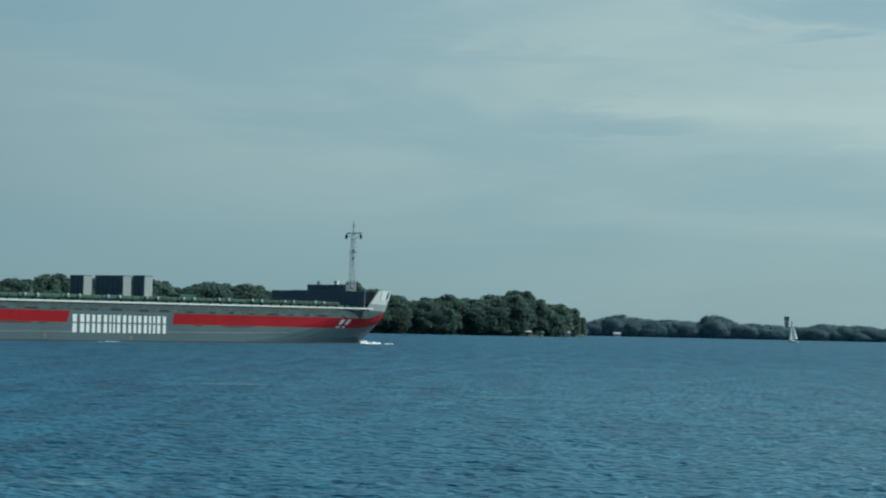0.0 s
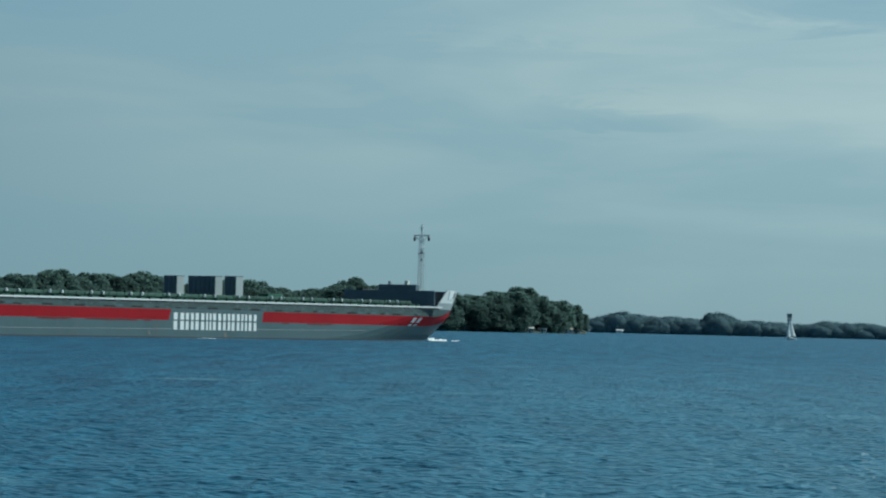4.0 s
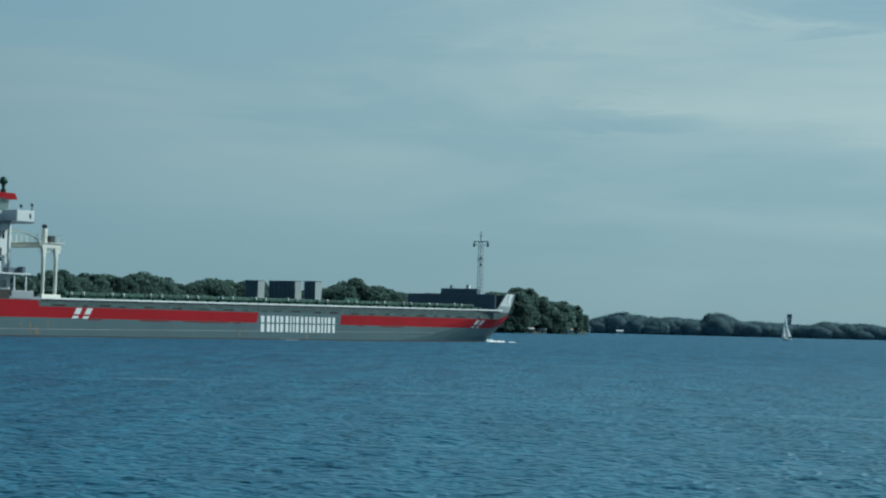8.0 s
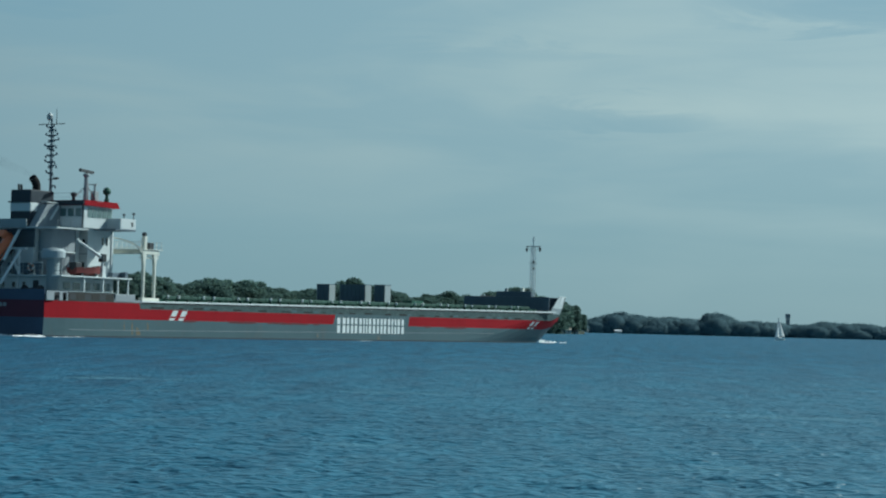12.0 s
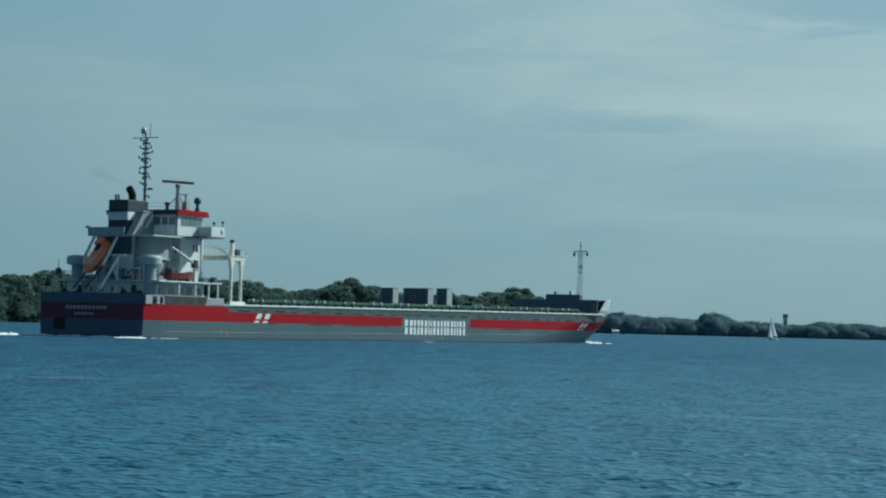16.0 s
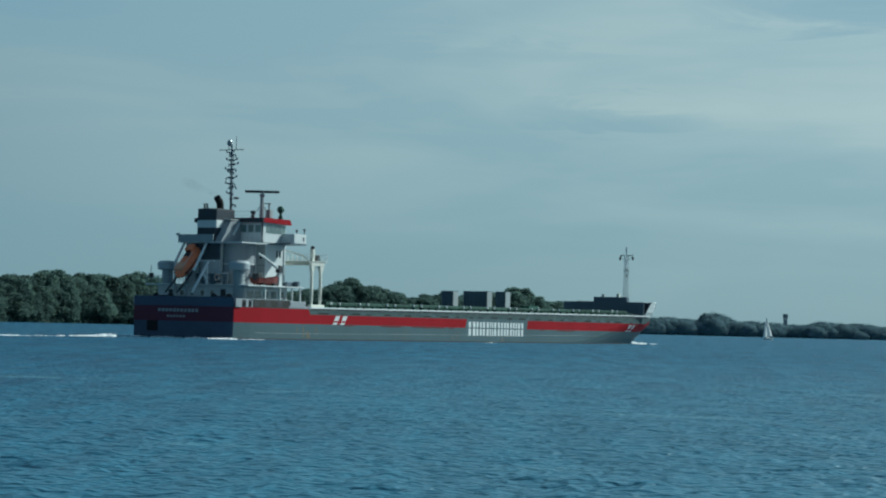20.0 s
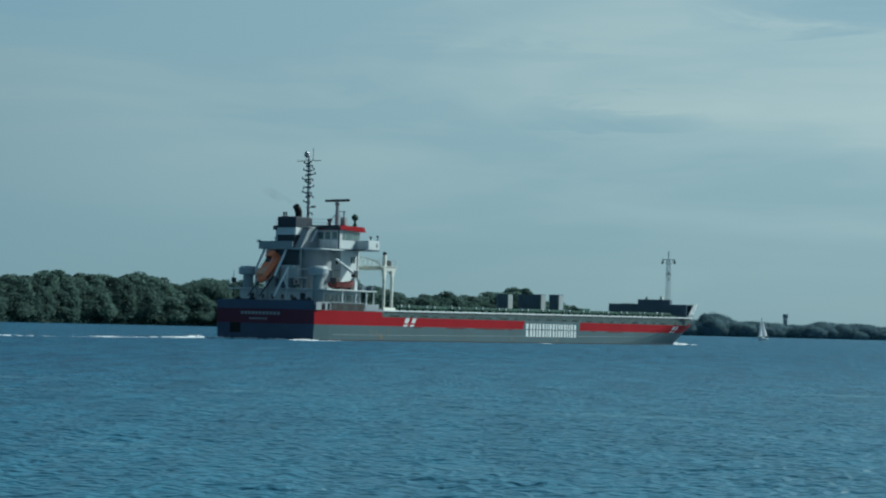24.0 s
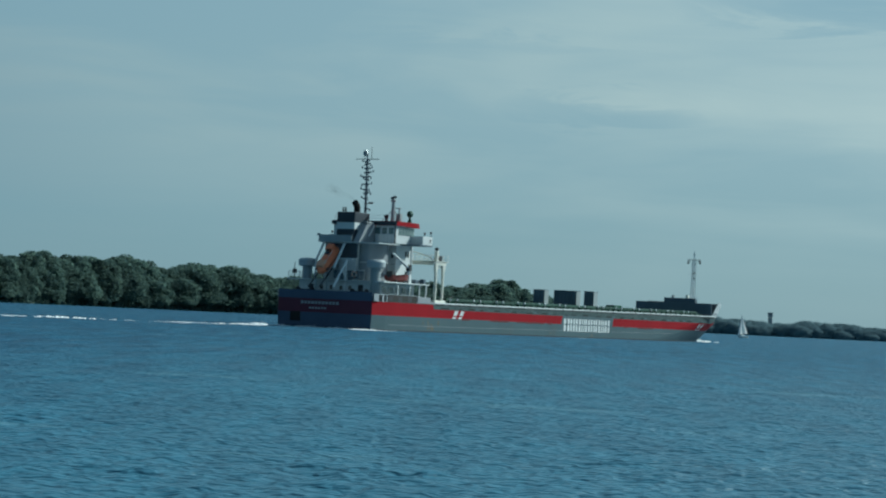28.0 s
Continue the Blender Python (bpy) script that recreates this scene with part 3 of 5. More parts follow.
def build_woods():
    """Undergrowth on the island and the far bank's woods: nobody could count them."""
    rng = np.random.default_rng(5)
    domes = []
    az = -0.33
    while az < 0.065:
        d = shore(az) - 0.3 + 2.5 * rng.random()
        w = 1.9 + 2.2 * rng.random()
        domes.append((az * d, d, 0.6, w, 1.6, 1.8 + 4.2 * rng.random() ** 1.5))
        az += w * 0.9 / d
    az = -0.33
    while az < 0.064:
        d = shore(az) + 5 + 4 * rng.random()
        w = 2.5 + 2.0 * rng.random()
        domes.append((az * d, d, 1.5, w, 2.0, 3.0 + 3.0 * rng.random()))
        az += w * 1.0 / d
    # younger growth fills the gaps between the trunks
    az = -0.33
    while az < 0.064:
        d = shore(az) + 6 + 5 * rng.random()
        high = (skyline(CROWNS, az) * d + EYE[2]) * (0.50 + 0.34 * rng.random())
        w = 2.6 + 2.6 * rng.random()
        domes.append((az * d, d, 0.28 * high, w, 2.4, 0.72 * high))
        az += w * 0.8 / d
    domes = [q for q in domes if min(abs(q[0] / q[1] - a) for a in HOUSES) > 0.0040]
    verts, faces = clothed(rng, domes, 120000, 0.27, 0.16, 0.95, (5, 9), 0.7, 0.8, 0.55, 0.35)
    tagged(new("undergrowth", mesh_of("undergrowth", verts, faces, [M["leaf"]], smooth=True)), "dark green shrubs along the waterline of the island", "shrubs", kind="stuff")
    domes = []
    for rank, (d0, high) in enumerate(((1897, 0.62), (1899, 0.86), (1903, 1.0), (1925, 1.11))):
        az = 0.02
        while az < 0.27:
            d = d0 + rng.random() * 8
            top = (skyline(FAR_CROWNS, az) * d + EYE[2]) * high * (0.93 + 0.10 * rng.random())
            w = (9.0 + 9.0 * rng.random()) * (0.85 if rank == 0 else 1.0)
            domes.append((az * d, d, top * 0.25, w, w, top * 0.75))
            az += w * (0.30 + 0.25 * rng.random()) / d
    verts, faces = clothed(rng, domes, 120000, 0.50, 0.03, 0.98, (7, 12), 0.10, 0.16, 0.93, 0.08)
    tagged(new("far_woods", mesh_of("far_woods", verts, faces, [M["hazedleaf"]], smooth=True)), "dark line of broadleaf woods on the far bank, haze in its leaf colour", "woods", kind="stuff")


build_woods()

# ---- the cargo ship ----
ship = aboard(thing("cargo_ship", "grey cargo ship, red hull band, white bridge house aft, under way", "cargo ship"), Matrix())
LENGTH, HALF = 136.0, 8.0


def stem(z):
    """How far forward the bow reaches at height z."""
    return float(np.interp(z, (-2.5, 0.0, 1.4, 3.45, 5.2, 7.3), (124.5, 125.7, 129.0, 131.5, 132.6, 133.2)))


def side(x, z):
    """Half the breadth at x and z."""
    s0 = 88.0 + 5.4 * min(max(z, 0), 3.45) + 1.6 * max(0, z - 3.45)
    w = HALF
    if x > s0:
        u = min(1.0, (x - s0) / (stem(z) - s0))
        w = HALF * max(0.0, 1 - u ** 2.1) ** 0.85
    if x < 6:
        w -= 0.25 * (1 - x / 6) ** 2 + (0.25 * max(0, 2.0 - z) / 4 if x < 3 else 0)
    return w


def deck_z(x):
    return 4.0 if x < 16 else 3.85 + 0.0062 * (x - 16)


def red_top(x):
    if x < 16:
        return 3.95
    if x > 119:
        return 3.45 + 1.0 * min(1.0, (x - 119) / 9)
    return 3.28 + 0.0016 * (x - 16)


def red_low(x):
    return 2.08 if x < 118 else 2.08 + 1.0 * min(1.0, (x - 118) / 14)


def loft(levels, xs, mats, closed_stern=True):
    """Both sides of the hull as one skin between height curves."""
    verts, faces, index = [], [], []
    n = len(xs)
    for sgn in (-1, 1):
        base = len(verts)
        for lv in levels:
            for s in xs:
                z = lv(s * LENGTH)
                x = s * stem(z)
                z = lv(x)
                verts.append((x, sgn * side(x, z), z))
        for r in range(len(levels) - 1):
            for c in range(n - 1):
                q = [base + r * n + c, base + r * n + c + 1, base + (r + 1) * n + c + 1, base + (r + 1) * n + c]
                faces.append(q if sgn < 0 else q[::-1])
                index.append(mats[r])
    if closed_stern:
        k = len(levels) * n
        # stern faces take the shade-darkened copies of the side paints
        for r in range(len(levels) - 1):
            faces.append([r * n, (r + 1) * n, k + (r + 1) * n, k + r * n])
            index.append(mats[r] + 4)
    return verts, faces, index


XS = [0, 0.01, 0.025, 0.045, 0.08, 0.1205, 0.1225, 0.16, 0.22, 0.3, 0.4, 0.5, 0.6, 0.7, 0.76, 0.80, 0.83, 0.86, 0.88, 0.90, 0.92, 0.94, 0.955, 0.97, 0.98, 0.988, 0.995, 1.0]
v, f, ix = loft([lambda x: -2.5, lambda x: 0.16, lambda x: 0.9, red_low, lambda x: (red_low(x) + red_top(x)) / 2, red_top, deck_z], XS, [3, 0, 0, 1, 1, 2])
hull = part("hull", mesh_of("hull", v, f, [M["grey"], M["red"], M["gunwale"], M["lowhull"], M["greyshade"], M["redshade"], M["greyshade"], M["lowhull"]], ix, smooth=False), None, ship, "grey steel hull with a worn red band and rust streaks")
# main deck
outline = [(x * LENGTH, -side(x * LENGTH, deck_z(x * LENGTH))) for x in XS[:-3]]
vs = [(x, y * 0.985, deck_z(x) - 0.05) for x, y in outline] + [(x, -y * 0.985, deck_z(x) - 0.05) for x, y in outline]
n = len(outline)
part("main_deck", mesh_of("main_deck", vs, [(i, i + 1, n + i + 1, n + i) for i in range(n - 1)], [M["deck"]]), None, ship, "green painted steel deck with rust")


def strip(name, x0, x1, y0, y1, rise, thick, mat, parent, label="", sgn=-1, steps=20):
    """A long bar that follows the deck's rise."""
    bm = bmesh.new()
    prev = None
    for i in range(steps + 1):
        x = x0 + (x1 - x0) * i / steps
        z = deck_z(max(x, 16.01)) + rise
        cur = [bm.verts.new((x, sgn * abs(y), zz)) for y, zz in ((y0, z), (y1, z), (y1, z + thick), (y0, z + thick))]
        if prev:
            for k in range(4):
                bm.faces.new((prev[k], cur[k], cur[(k + 1) % 4], prev[(k + 1) % 4]))
        else:
            bm.faces.new(cur)
        prev = cur
    bm.faces.new(prev[::-1])
    return part(name, bm, mat, parent, label)


for sgn in (-1, 1):
    strip("gunwale_rail", 16.2, 117.5, 7.72, 8.03, 0.22, 0.17, M["brightwhite"], ship, "white painted rail pipe along the deck edge", sgn)
    strip("rubbing_strake", 4, 98, 7.995, 8.02, -3.05, 0.05, M["ductgrey"], ship, "thin pale line along the hull", sgn)
    # dark strip put in as the shadow of the gap below the rail
    strip("gunwale_bar", 16.2, 116.5, 7.80, 7.93, 0.0, 0.20, M["darksteel"], ship, "dark strip for the shaded gap under the rail", sgn)
    for i in range(34):
        x = 17.5 + i * 3.0
        part("rail_post", boxes((x - 0.06, x + 0.06, sgn * 7.94 - 0.05, sgn * 7.94 + 0.05, deck_z(x) - 0.05, deck_z(x) + 0.25)), M["darksteel"], ship)

# hatch coamings and covers
strip("hatch_coaming", 21.0, 113.5, 6.75, 6.60, 0.0, 0.69, M["green"], ship, "dark green hatch coaming", -1)
strip("hatch_coaming", 21.0, 113.5, 6.75, 6.60, 0.0, 0.69, M["green"], ship, "dark green hatch coaming", 1)
for i in range(44):
    x = 22 + i * 2.1
    part("coaming_stay", boxes((x - 0.06, x + 0.06, -7.15, -6.75, deck_z(x) - 0.04, deck_z(x) + 0.6)), M["green"], ship)
COVER = 6.9
for i in range(13):
    x0 = 21.4 + i * COVER
    z = deck_z(x0 + COVER / 2) + 0.70
    bm = boxes((x0 + 0.05, x0 + COVER - 0.05, -6.85, 6.85, z, z + 0.38), bevel=0.05)
    for k in range(1, 5):
        xx = x0 + k * COVER / 5
        box(bm, xx - 0.05, xx + 0.05, -6.9, -6.83, z + 0.05, z + 0.33)
    cov = part("hatch_cover", bm, M["cover"], ship, "grey-green steel hatch cover panel")
    for dx in (1.0, 3.0):
        for sgn in (-1, 1):
            bm = bmesh.new()
            lathe(bm, [(0.12, 0.0), (0.15, 0.08), (0.15, 0.30), (0.09, 0.38)], (x0 + dx, sgn * 6.95, z + 0.05), 8)
            part("lifting_socket", bm, M["brightwhite"], cov, "white painted lifting fitting")
for x, w in ((77.2, 3.2),):
    z = deck_z(x) + 1.09
    bm = boxes((x, x + w, -6.7, -5.2, z, z + 0.34), bevel=0.04)
    part("deck_locker", bm, M["green"], ship, "low dark green locker on the hatches")

# dark freeing ports and paler welded plates along the gunwale, uneven as they are
rng = np.random.default_rng(31)
x = 18.0
while x < 112:
    w = 0.7 + 1.9 * rng.random()
    z = red_top(x) + 0.10 + 0.05 * rng.random()
    y = -side(x + w, z)
    part("freeing_port", boxes((x, x + w, y - 0.012, y + 0.05, z, z + 0.13 + 0.08 * rng.random())), M["smoke"], hull, "dark freeing port under the rail")
    if rng.random() < 0.45:
        part("gunwale_plate", boxes((x + w + 0.3, x + w + 0.9 + 0.8 * rng.random(), y - 0.012, y + 0.05, z + 0.02, z + 0.30)), M["grey"], hull, "grey patched plate on the gunwale")
    x += w + 1.3 + 2.2 * rng.random()


# white marks on the side
def mark(x0, sgn=-1):
    for k in range(2):
        for z0, z1 in ((2.08, 2.35), (2.55, 3.22)):
            lean = 0.74
            xa = x0 + k * 1.75
            def at(x, z):
                return (x + lean * (z - 2.0) * 0.9, sgn * (side(x, z) + 0.012), z)
            quad = [at(xa, z0), at(xa + 0.95, z0), at(xa + 0.95, z1), at(xa, z1)]
            back = [(x, y - sgn * 0.03, z) for x, y, z in quad]
            me = mesh_of("white_dash", quad + back, [(0, 1, 2, 3), (7, 6, 5, 4), (0, 4, 5, 1), (1, 5, 6, 2), (2, 6, 7, 3), (3, 7, 4, 0)], [M["white"]])
            part("white_dash", me, None, hull, "white painted slanted dash")


mark(21.3)
mark(109.4)
# dark worn patches along the lower edge of the red band
for xa, xb in ((24, 26.5), (33, 38.5), (41, 50), (51, 52.5), (78.5, 80), (84, 90)):
    rng = np.random.default_rng(int(xa))
    top = [(x, 2.16 + 0.03 * rng.normal()) for x in np.linspace(xa, xb, 9)]
    low = [(x, 1.95 - 0.05 * min(1.0, 4 * (x - xa) / (xb - xa), 4 * (xb - x) / (xb - xa)) + 0.02 * rng.normal()) for x in np.linspace(xb, xa, 9)]
    bm = bmesh.new()
    prism(bm, top + low, "y", -side(xa, 2) - 0.01, -side(xa, 2) + 0.02)
    part("worn_patch", bm, M["worn"], hull, "dark scuffed paint below the red band")
# rust runs by the step in the deck
for xa, z0, z1, w in ((13.2, 0.9, 1.9, 0.25), (14.6, 0.35, 2.0, 0.35), (15.4, 0.3, 1.2, 0.9), (17.4, 0.8, 1.8, 0.3), (52.0, 0.4, 0.9, 0.5), (66.5, 0.2, 0.8, 0.7)):
    rng = np.random.default_rng(int(xa * 10))
    left = [(xa + 0.06 * rng.normal(), z) for z in np.linspace(z0, z1, 6)]
    right = [(xa + w * (0.4 + 0.6 * (z1 - z) / (z1 - z0)) + 0.06 * rng.normal(), z) for z in np.linspace(z1, z0, 6)]
    bm = bmesh.new()
    prism(bm, left + right, "y", -8.008, -7.98)
    part("rust_run", bm, M["rustrun"], hull, "brown rust run down the hull plates")
# the band stops at a grey field for the owner's name, drawn as plain white bars
bm = bmesh.new()
prism(bm, [(55.7, 2.02), (74.2, 2.02), (74.5, 3.46), (56.2, 3.46)], "y", -8.006, -7.98)
part("grey_field", bm, M["grey"], hull, "grey painted field in the red band")
# plain upright blocks of different widths, each with one slot down its middle and the grey showing through in bands
for x0, x1 in ((56.60, 58.55), (58.90, 60.40), (60.76, 62.45), (62.83, 63.86), (64.18, 65.77), (66.20, 67.60), (67.92, 69.50), (69.87, 71.05), (71.40, 73.00)):
    w = x1 - x0
    bar = part("white_bar", boxes((x0, x1, -8.035, -7.99, 0.98, 2.98), bevel=0.015), M["brightwhite"], hull, "plain white painted block on the hull side")
    part("grey_slot", boxes((x0 + w * 0.36, x0 + w * 0.64, -8.042, -8.036, 0.99, 2.97)), M["grey"], bar)
    part("grey_slot", boxes((x0 + 0.01, x1 - 0.01, -8.046, -8.043, 2.0, 2.16)), M["grey"], bar)
# small bars for the writing on the stern
for i in range(11):
    part("name_bar", boxes((-0.03, 0.01, 3.9 - i * 0.58 - 0.42, 3.9 - i * 0.58, 3.22, 3.62)), M["ductgrey"], hull, "small pale bar of stern writing")
for i in range(6):
    part("name_bar", boxes((-0.03, 0.01, 2.5 - i * 0.5 - 0.34, 2.5 - i * 0.5, 2.55, 2.82)), M["ductgrey"], hull, "small pale bar of stern writing")
part("stern_recess", boxes((-0.05, 0.02, 3.9, 5.6, 0.8, 2.1), bevel=0.01), M["smoke"], hull, "dark square recess in the stern plating")

# forecastle
def fore_rows():
    rows = []
    for k in range(4):
        row = []
        for i in range(17):
            u = i / 16
            x0 = 117.0 + 3.2 * k / 3
            z0, z1 = deck_z(120), 7.28
            z = z0 + (z1 - z0) * k / 3
            x = x0 + (stem(z) - x0) * u
            row.append((x, side(x, z), z))
        rows.append(row)
    return rows


rows = fore_rows()
for sgn in (-1, 1):
    verts, faces = [], []
    for inner in (0, 1):
        for row in rows:
            for (x, y, z) in row:
                verts.append((x - 0.10 * inner, sgn * max(0.0, y - 0.12 * inner), z))
    for r in range(3):
        for c in range(16):
            q = (r * 17 + c, r * 17 + c + 1, (r + 1) * 17 + c + 1, (r + 1) * 17 + c)
            faces += [q, tuple(68 + i for i in q[::-1])]
    faces += [(51 + c, 52 + c, 68 + 52 + c, 68 + 51 + c) for c in range(16)]
    faces += [(r * 17, (r + 1) * 17, 68 + (r + 1) * 17, 68 + r * 17) for r in range(3)]
    part("bow_bulwark", mesh_of("bow_bulwark", verts, faces, [M["box"], M["navy"], M["slate"], M["white"]], [(1 if k % 2 else (3 if k >= 32 and k // 2 % 16 < 9 else 2 if k >= 64 else 0)) if k < 96 else 0 for k in range(len(faces))]), None, ship, "light grey flared bow bulwark, dark inside")
def bow_plate(name, u0, u1, z0, z1, proud, mat, label):
    """A plate that follows the bulwark's curve."""
    verts, faces = [], []
    for back in (0.0, 0.4):
        for z in (z0, z1):
            for k in range(7):
                x = 117.5 + (stem(z) - 117.5) * (u0 + (u1 - u0) * k / 6)
                verts.append((x, -(side(x, z) + proud) + back, z))
    for k in range(6):
        faces += [(k, k + 1, 8 + k, 7 + k), (15 + k, 14 + k, 21 + k, 22 + k), (7 + k, 8 + k, 22 + k, 21 + k), (1 + k, k, 14 + k, 15 + k)]
    faces += [(0, 7, 21, 14), (13, 6, 20, 27)]
    part(name, mesh_of(name, verts, faces, [mat]), None, ship, label)


bow_plate("white_panel", 0.26, 0.45, 5.95, 7.22, 0.06, M["brightwhite"], "white painted panel by the fairlead")
bow_plate("fairlead", 0.46, 0.55, 6.15, 7.12, 0.07, M["navy"], "dark opening of the bow fairlead")
bow_plate("white_panel", 0.56, 0.66, 5.95, 7.22, 0.06, M["brightwhite"], "white painted panel by the fairlead")
part("breakwater", boxes((115.9, 116.1, -7.6, 7.6, 4.4, 7.1), bevel=0.03), M["slate"], ship, "tall dark grey steel breakwater across the bow")
for y in (-6, -4, -2, 0, 2, 4, 6):
    part("breakwater_stay", boxes((116.1, 116.5, y - 0.05, y + 0.05, 4.4, 6.9)), M["box"], ship)
part("forecastle_house", boxes((116.9, 117.9, -3.9, 2.4, 4.5, 7.95), bevel=0.08), M["slate"], ship, "dark grey forecastle store house")
part("house_vent", boxes((117.2, 117.7, -2.3, -1.8, 7.95, 8.5)), M["cream"], ship, "small cream vent")
part("house_vent", boxes((117.2, 117.6, 0.6, 1.0, 7.95, 8.4)), M["steel"], ship)
part("winch_housing", boxes((116.4, 117.6, -5.6, -4.5, 4.5, 6.8), bevel=0.05), M["cream"], ship, "rust-stained cream winch housing")
fd = [(x, y) for x, y, z in rows[1]]
part("forecastle_deck", mesh_of("forecastle_deck", [(x, -max(0, y - 0.15), 5.35) for x, y in fd] + [(x, max(0, y - 0.15), 5.35) for x, y in fd], [(i, i + 1, 18 + i, 17 + i) for i in range(16)], [M["deck"]]), None, ship)

# foremast: a slim lattice tower
bm = bmesh.new()
fx, z0, z1 = 124.5, 5.3, 15.3
for sx in (-1, 1):
    for sy in (-1, 1):
        rod(bm, (fx + 0.34 * sx, 0.34 * sy, z0), (fx + 0.24 * sx, 0.24 * sy, z1), 0.055, 0.055, 5)
k = z0
while k < z1 - 0.6:
    w = 0.34 - 0.10 * (k - z0) / (z1 - z0)
    for sx in (-1, 1):
        rod(bm, (fx + w * sx, -w, k), (fx + w * sx, w, k + 0.5), 0.03, 0.03, 4)
        rod(bm, (fx - w, w * sx, k), (fx + w, w * sx, k + 0.5), 0.03, 0.03, 4)
        rod(bm, (fx + w * sx, -w, k + 0.5), (fx + w * sx, w, k + 0.5), 0.03, 0.03, 4)
    k += 0.62
foremast = part("foremast", bm, M["brightwhite"], ship, "slim white lattice foremast")
bm = boxes((fx - 0.06, fx + 0.06, -1.3, 1.3, 15.25, 15.37))
rod(bm, (fx, -1.2, 15.25), (fx, 0, 14.3), 0.03)
rod(bm, (fx, 1.2, 15.25), (fx, 0, 14.3), 0.03)
part("crosstree", bm, M["darksteel"], foremast, "dark crosstree")
for sgn in (-1, 1):
    bm = bmesh.new()
    lathe(bm, [(0.08, 0.3), (0.17, 0.22), (0.18, -0.2), (0.1, -0.3)], (fx, sgn * 1.2, 14.8), 10)
    part("mast_light", bm, M["darksteel"], foremast, "hanging dark mast floodlight")
bm = bmesh.new()
rod(bm, (fx, 0, 15.3), (fx, 0, 16.9), 0.11)
lathe(bm, [(0.12, 0), (0.16, 0.2), (0.1, 0.35)], (fx, 0, 16.0), 8)
box(bm, fx - 0.1, fx + 0.1, -0.35, 0.35, 16.3, 16.36)
part("mast_head", bm, M["brightwhite"], foremast)
bm = bmesh.new()
box(bm, fx - 0.3, fx + 0.3, -0.5, 0.5, 12.6, 12.68)
part("mast_platform", bm, M["darksteel"], foremast)
for z in (12.7, 11.6):
    bm = bmesh.new()
    lathe(bm, [(0.13, 0), (0.15, 0.25), (0.08, 0.35)], (fx - 0.4, -0.3, z), 8)
    part("range_light", bm, M["darksteel"], foremast)

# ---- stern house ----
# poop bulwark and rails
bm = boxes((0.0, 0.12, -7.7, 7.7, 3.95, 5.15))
part("stern_bulwark", bm, M["greyshade"], ship, "stern bulwark in the shade-darkened grey")
for sgn in (-1, 1):
    for x0, x1, lo, hi in ((0.1, 1.33, 3.98, 5.0), (1.33, 3.6, 4.86, 5.0), (2.22, 2.71, 3.98, 4.86), (3.36, 3.6, 3.98, 4.86), (11.4, 16.4, 3.98, 4.3)):
        part("poop_bulwark", boxes((x0, x1, sgn * 7.92 - 0.05, sgn * 7.92 + 0.05, lo, hi)), M["ductgrey"], ship, "grey poop bulwark plate")
    # added plate that hides the bright deckhouse so the openings look shaded
    part("bulwark_screen", boxes((0.6, 3.7, sgn * 7.5 - 0.04, sgn * 7.5 + 0.04, 3.98, 4.9)), M["darksteel"], ship, "dark plate added to keep the bulwark openings dark")
    locker = part("bulwark_locker", boxes((3.65, 11.35, sgn * 7.88 - 0.12, sgn * 7.88 + 0.1, 3.98, 4.95), bevel=0.03), M["locker"], ship, "dark brown-grey lockers along the poop bulwark")
    part("locker_rim", boxes((3.6, 11.4, sgn * 7.9 - 0.14, sgn * 7.9 + 0.14, 4.95, 5.04)), M["box"], locker, "pale rim along the lockers")
    for i in range(6):
        part("locker_door", boxes((3.85 + i * 1.26, 4.85 + i * 1.26, sgn * 7.99 - 0.015, sgn * 7.99 + 0.015, 4.1, 4.8)), M["locker"] if i % 2 else M["darksteel"], locker)
    part("mooring_gear", boxes((11.6, 15.1, sgn * 7.6 - 0.4, sgn * 7.6 + 0.3, 4.0, 4.9), bevel=0.1), M["ductgrey"], ship, "grey mooring gear box")
    part("gear_opening", boxes((13.2, 14.6, sgn * 7.9 - 0.02, sgn * 7.9 + 0.02, 4.15, 4.55)), M["darksteel"], ship)
part("poop_deck", boxes((0.1, 16.3, -7.85, 7.85, 3.9, 3.99)), M["deck"], ship)


def windows(name, spans, parent, mat=None):
    for s in spans:
        part(name, boxes(s), mat or M["glass"], parent)


# first tier and the boat deck over it
tier = part("deckhouse", boxes((3.0, 13.2, -6.3, 6.3, 3.98, 6.55), bevel=0.05), M["white"], ship, "white lower deckhouse")
part("aft_screen", boxes((2.9, 3.0, -6.3, 6.3, 3.98, 6.55)), M["white"], tier, "white painted aft wall in shade")
windows("window", [(2.86, 2.92, y, y + 0.45, 5.35, 5.95) for y in (-2.4, -0.9, 0.7, 2.3)], tier)
windows("window", [(4.6 + i * 1.7, 5.8 + i * 1.7, -6.33, -6.28, 5.25, 6.05) for i in range(5)], tier, M["paleglass"])
windows("door", [(2.86, 2.92, -4.3, -3.5, 4.05, 6.15), (2.86, 2.92, 3.8, 4.6, 4.05, 6.05)], tier, M["darksteel"])
part("boat_deck", boxes((2.4, 14.5, -8.0, 8.0, 6.58, 6.74), bevel=0.03), M["white"], ship, "white boat deck overhang")
for x in (6.4, 9.6, 12.2, 14.0):
    part("deck_stanchion", boxes((x - 0.08, x + 0.08, -7.85, -7.69, 3.98, 6.6)), M["white"], ship)
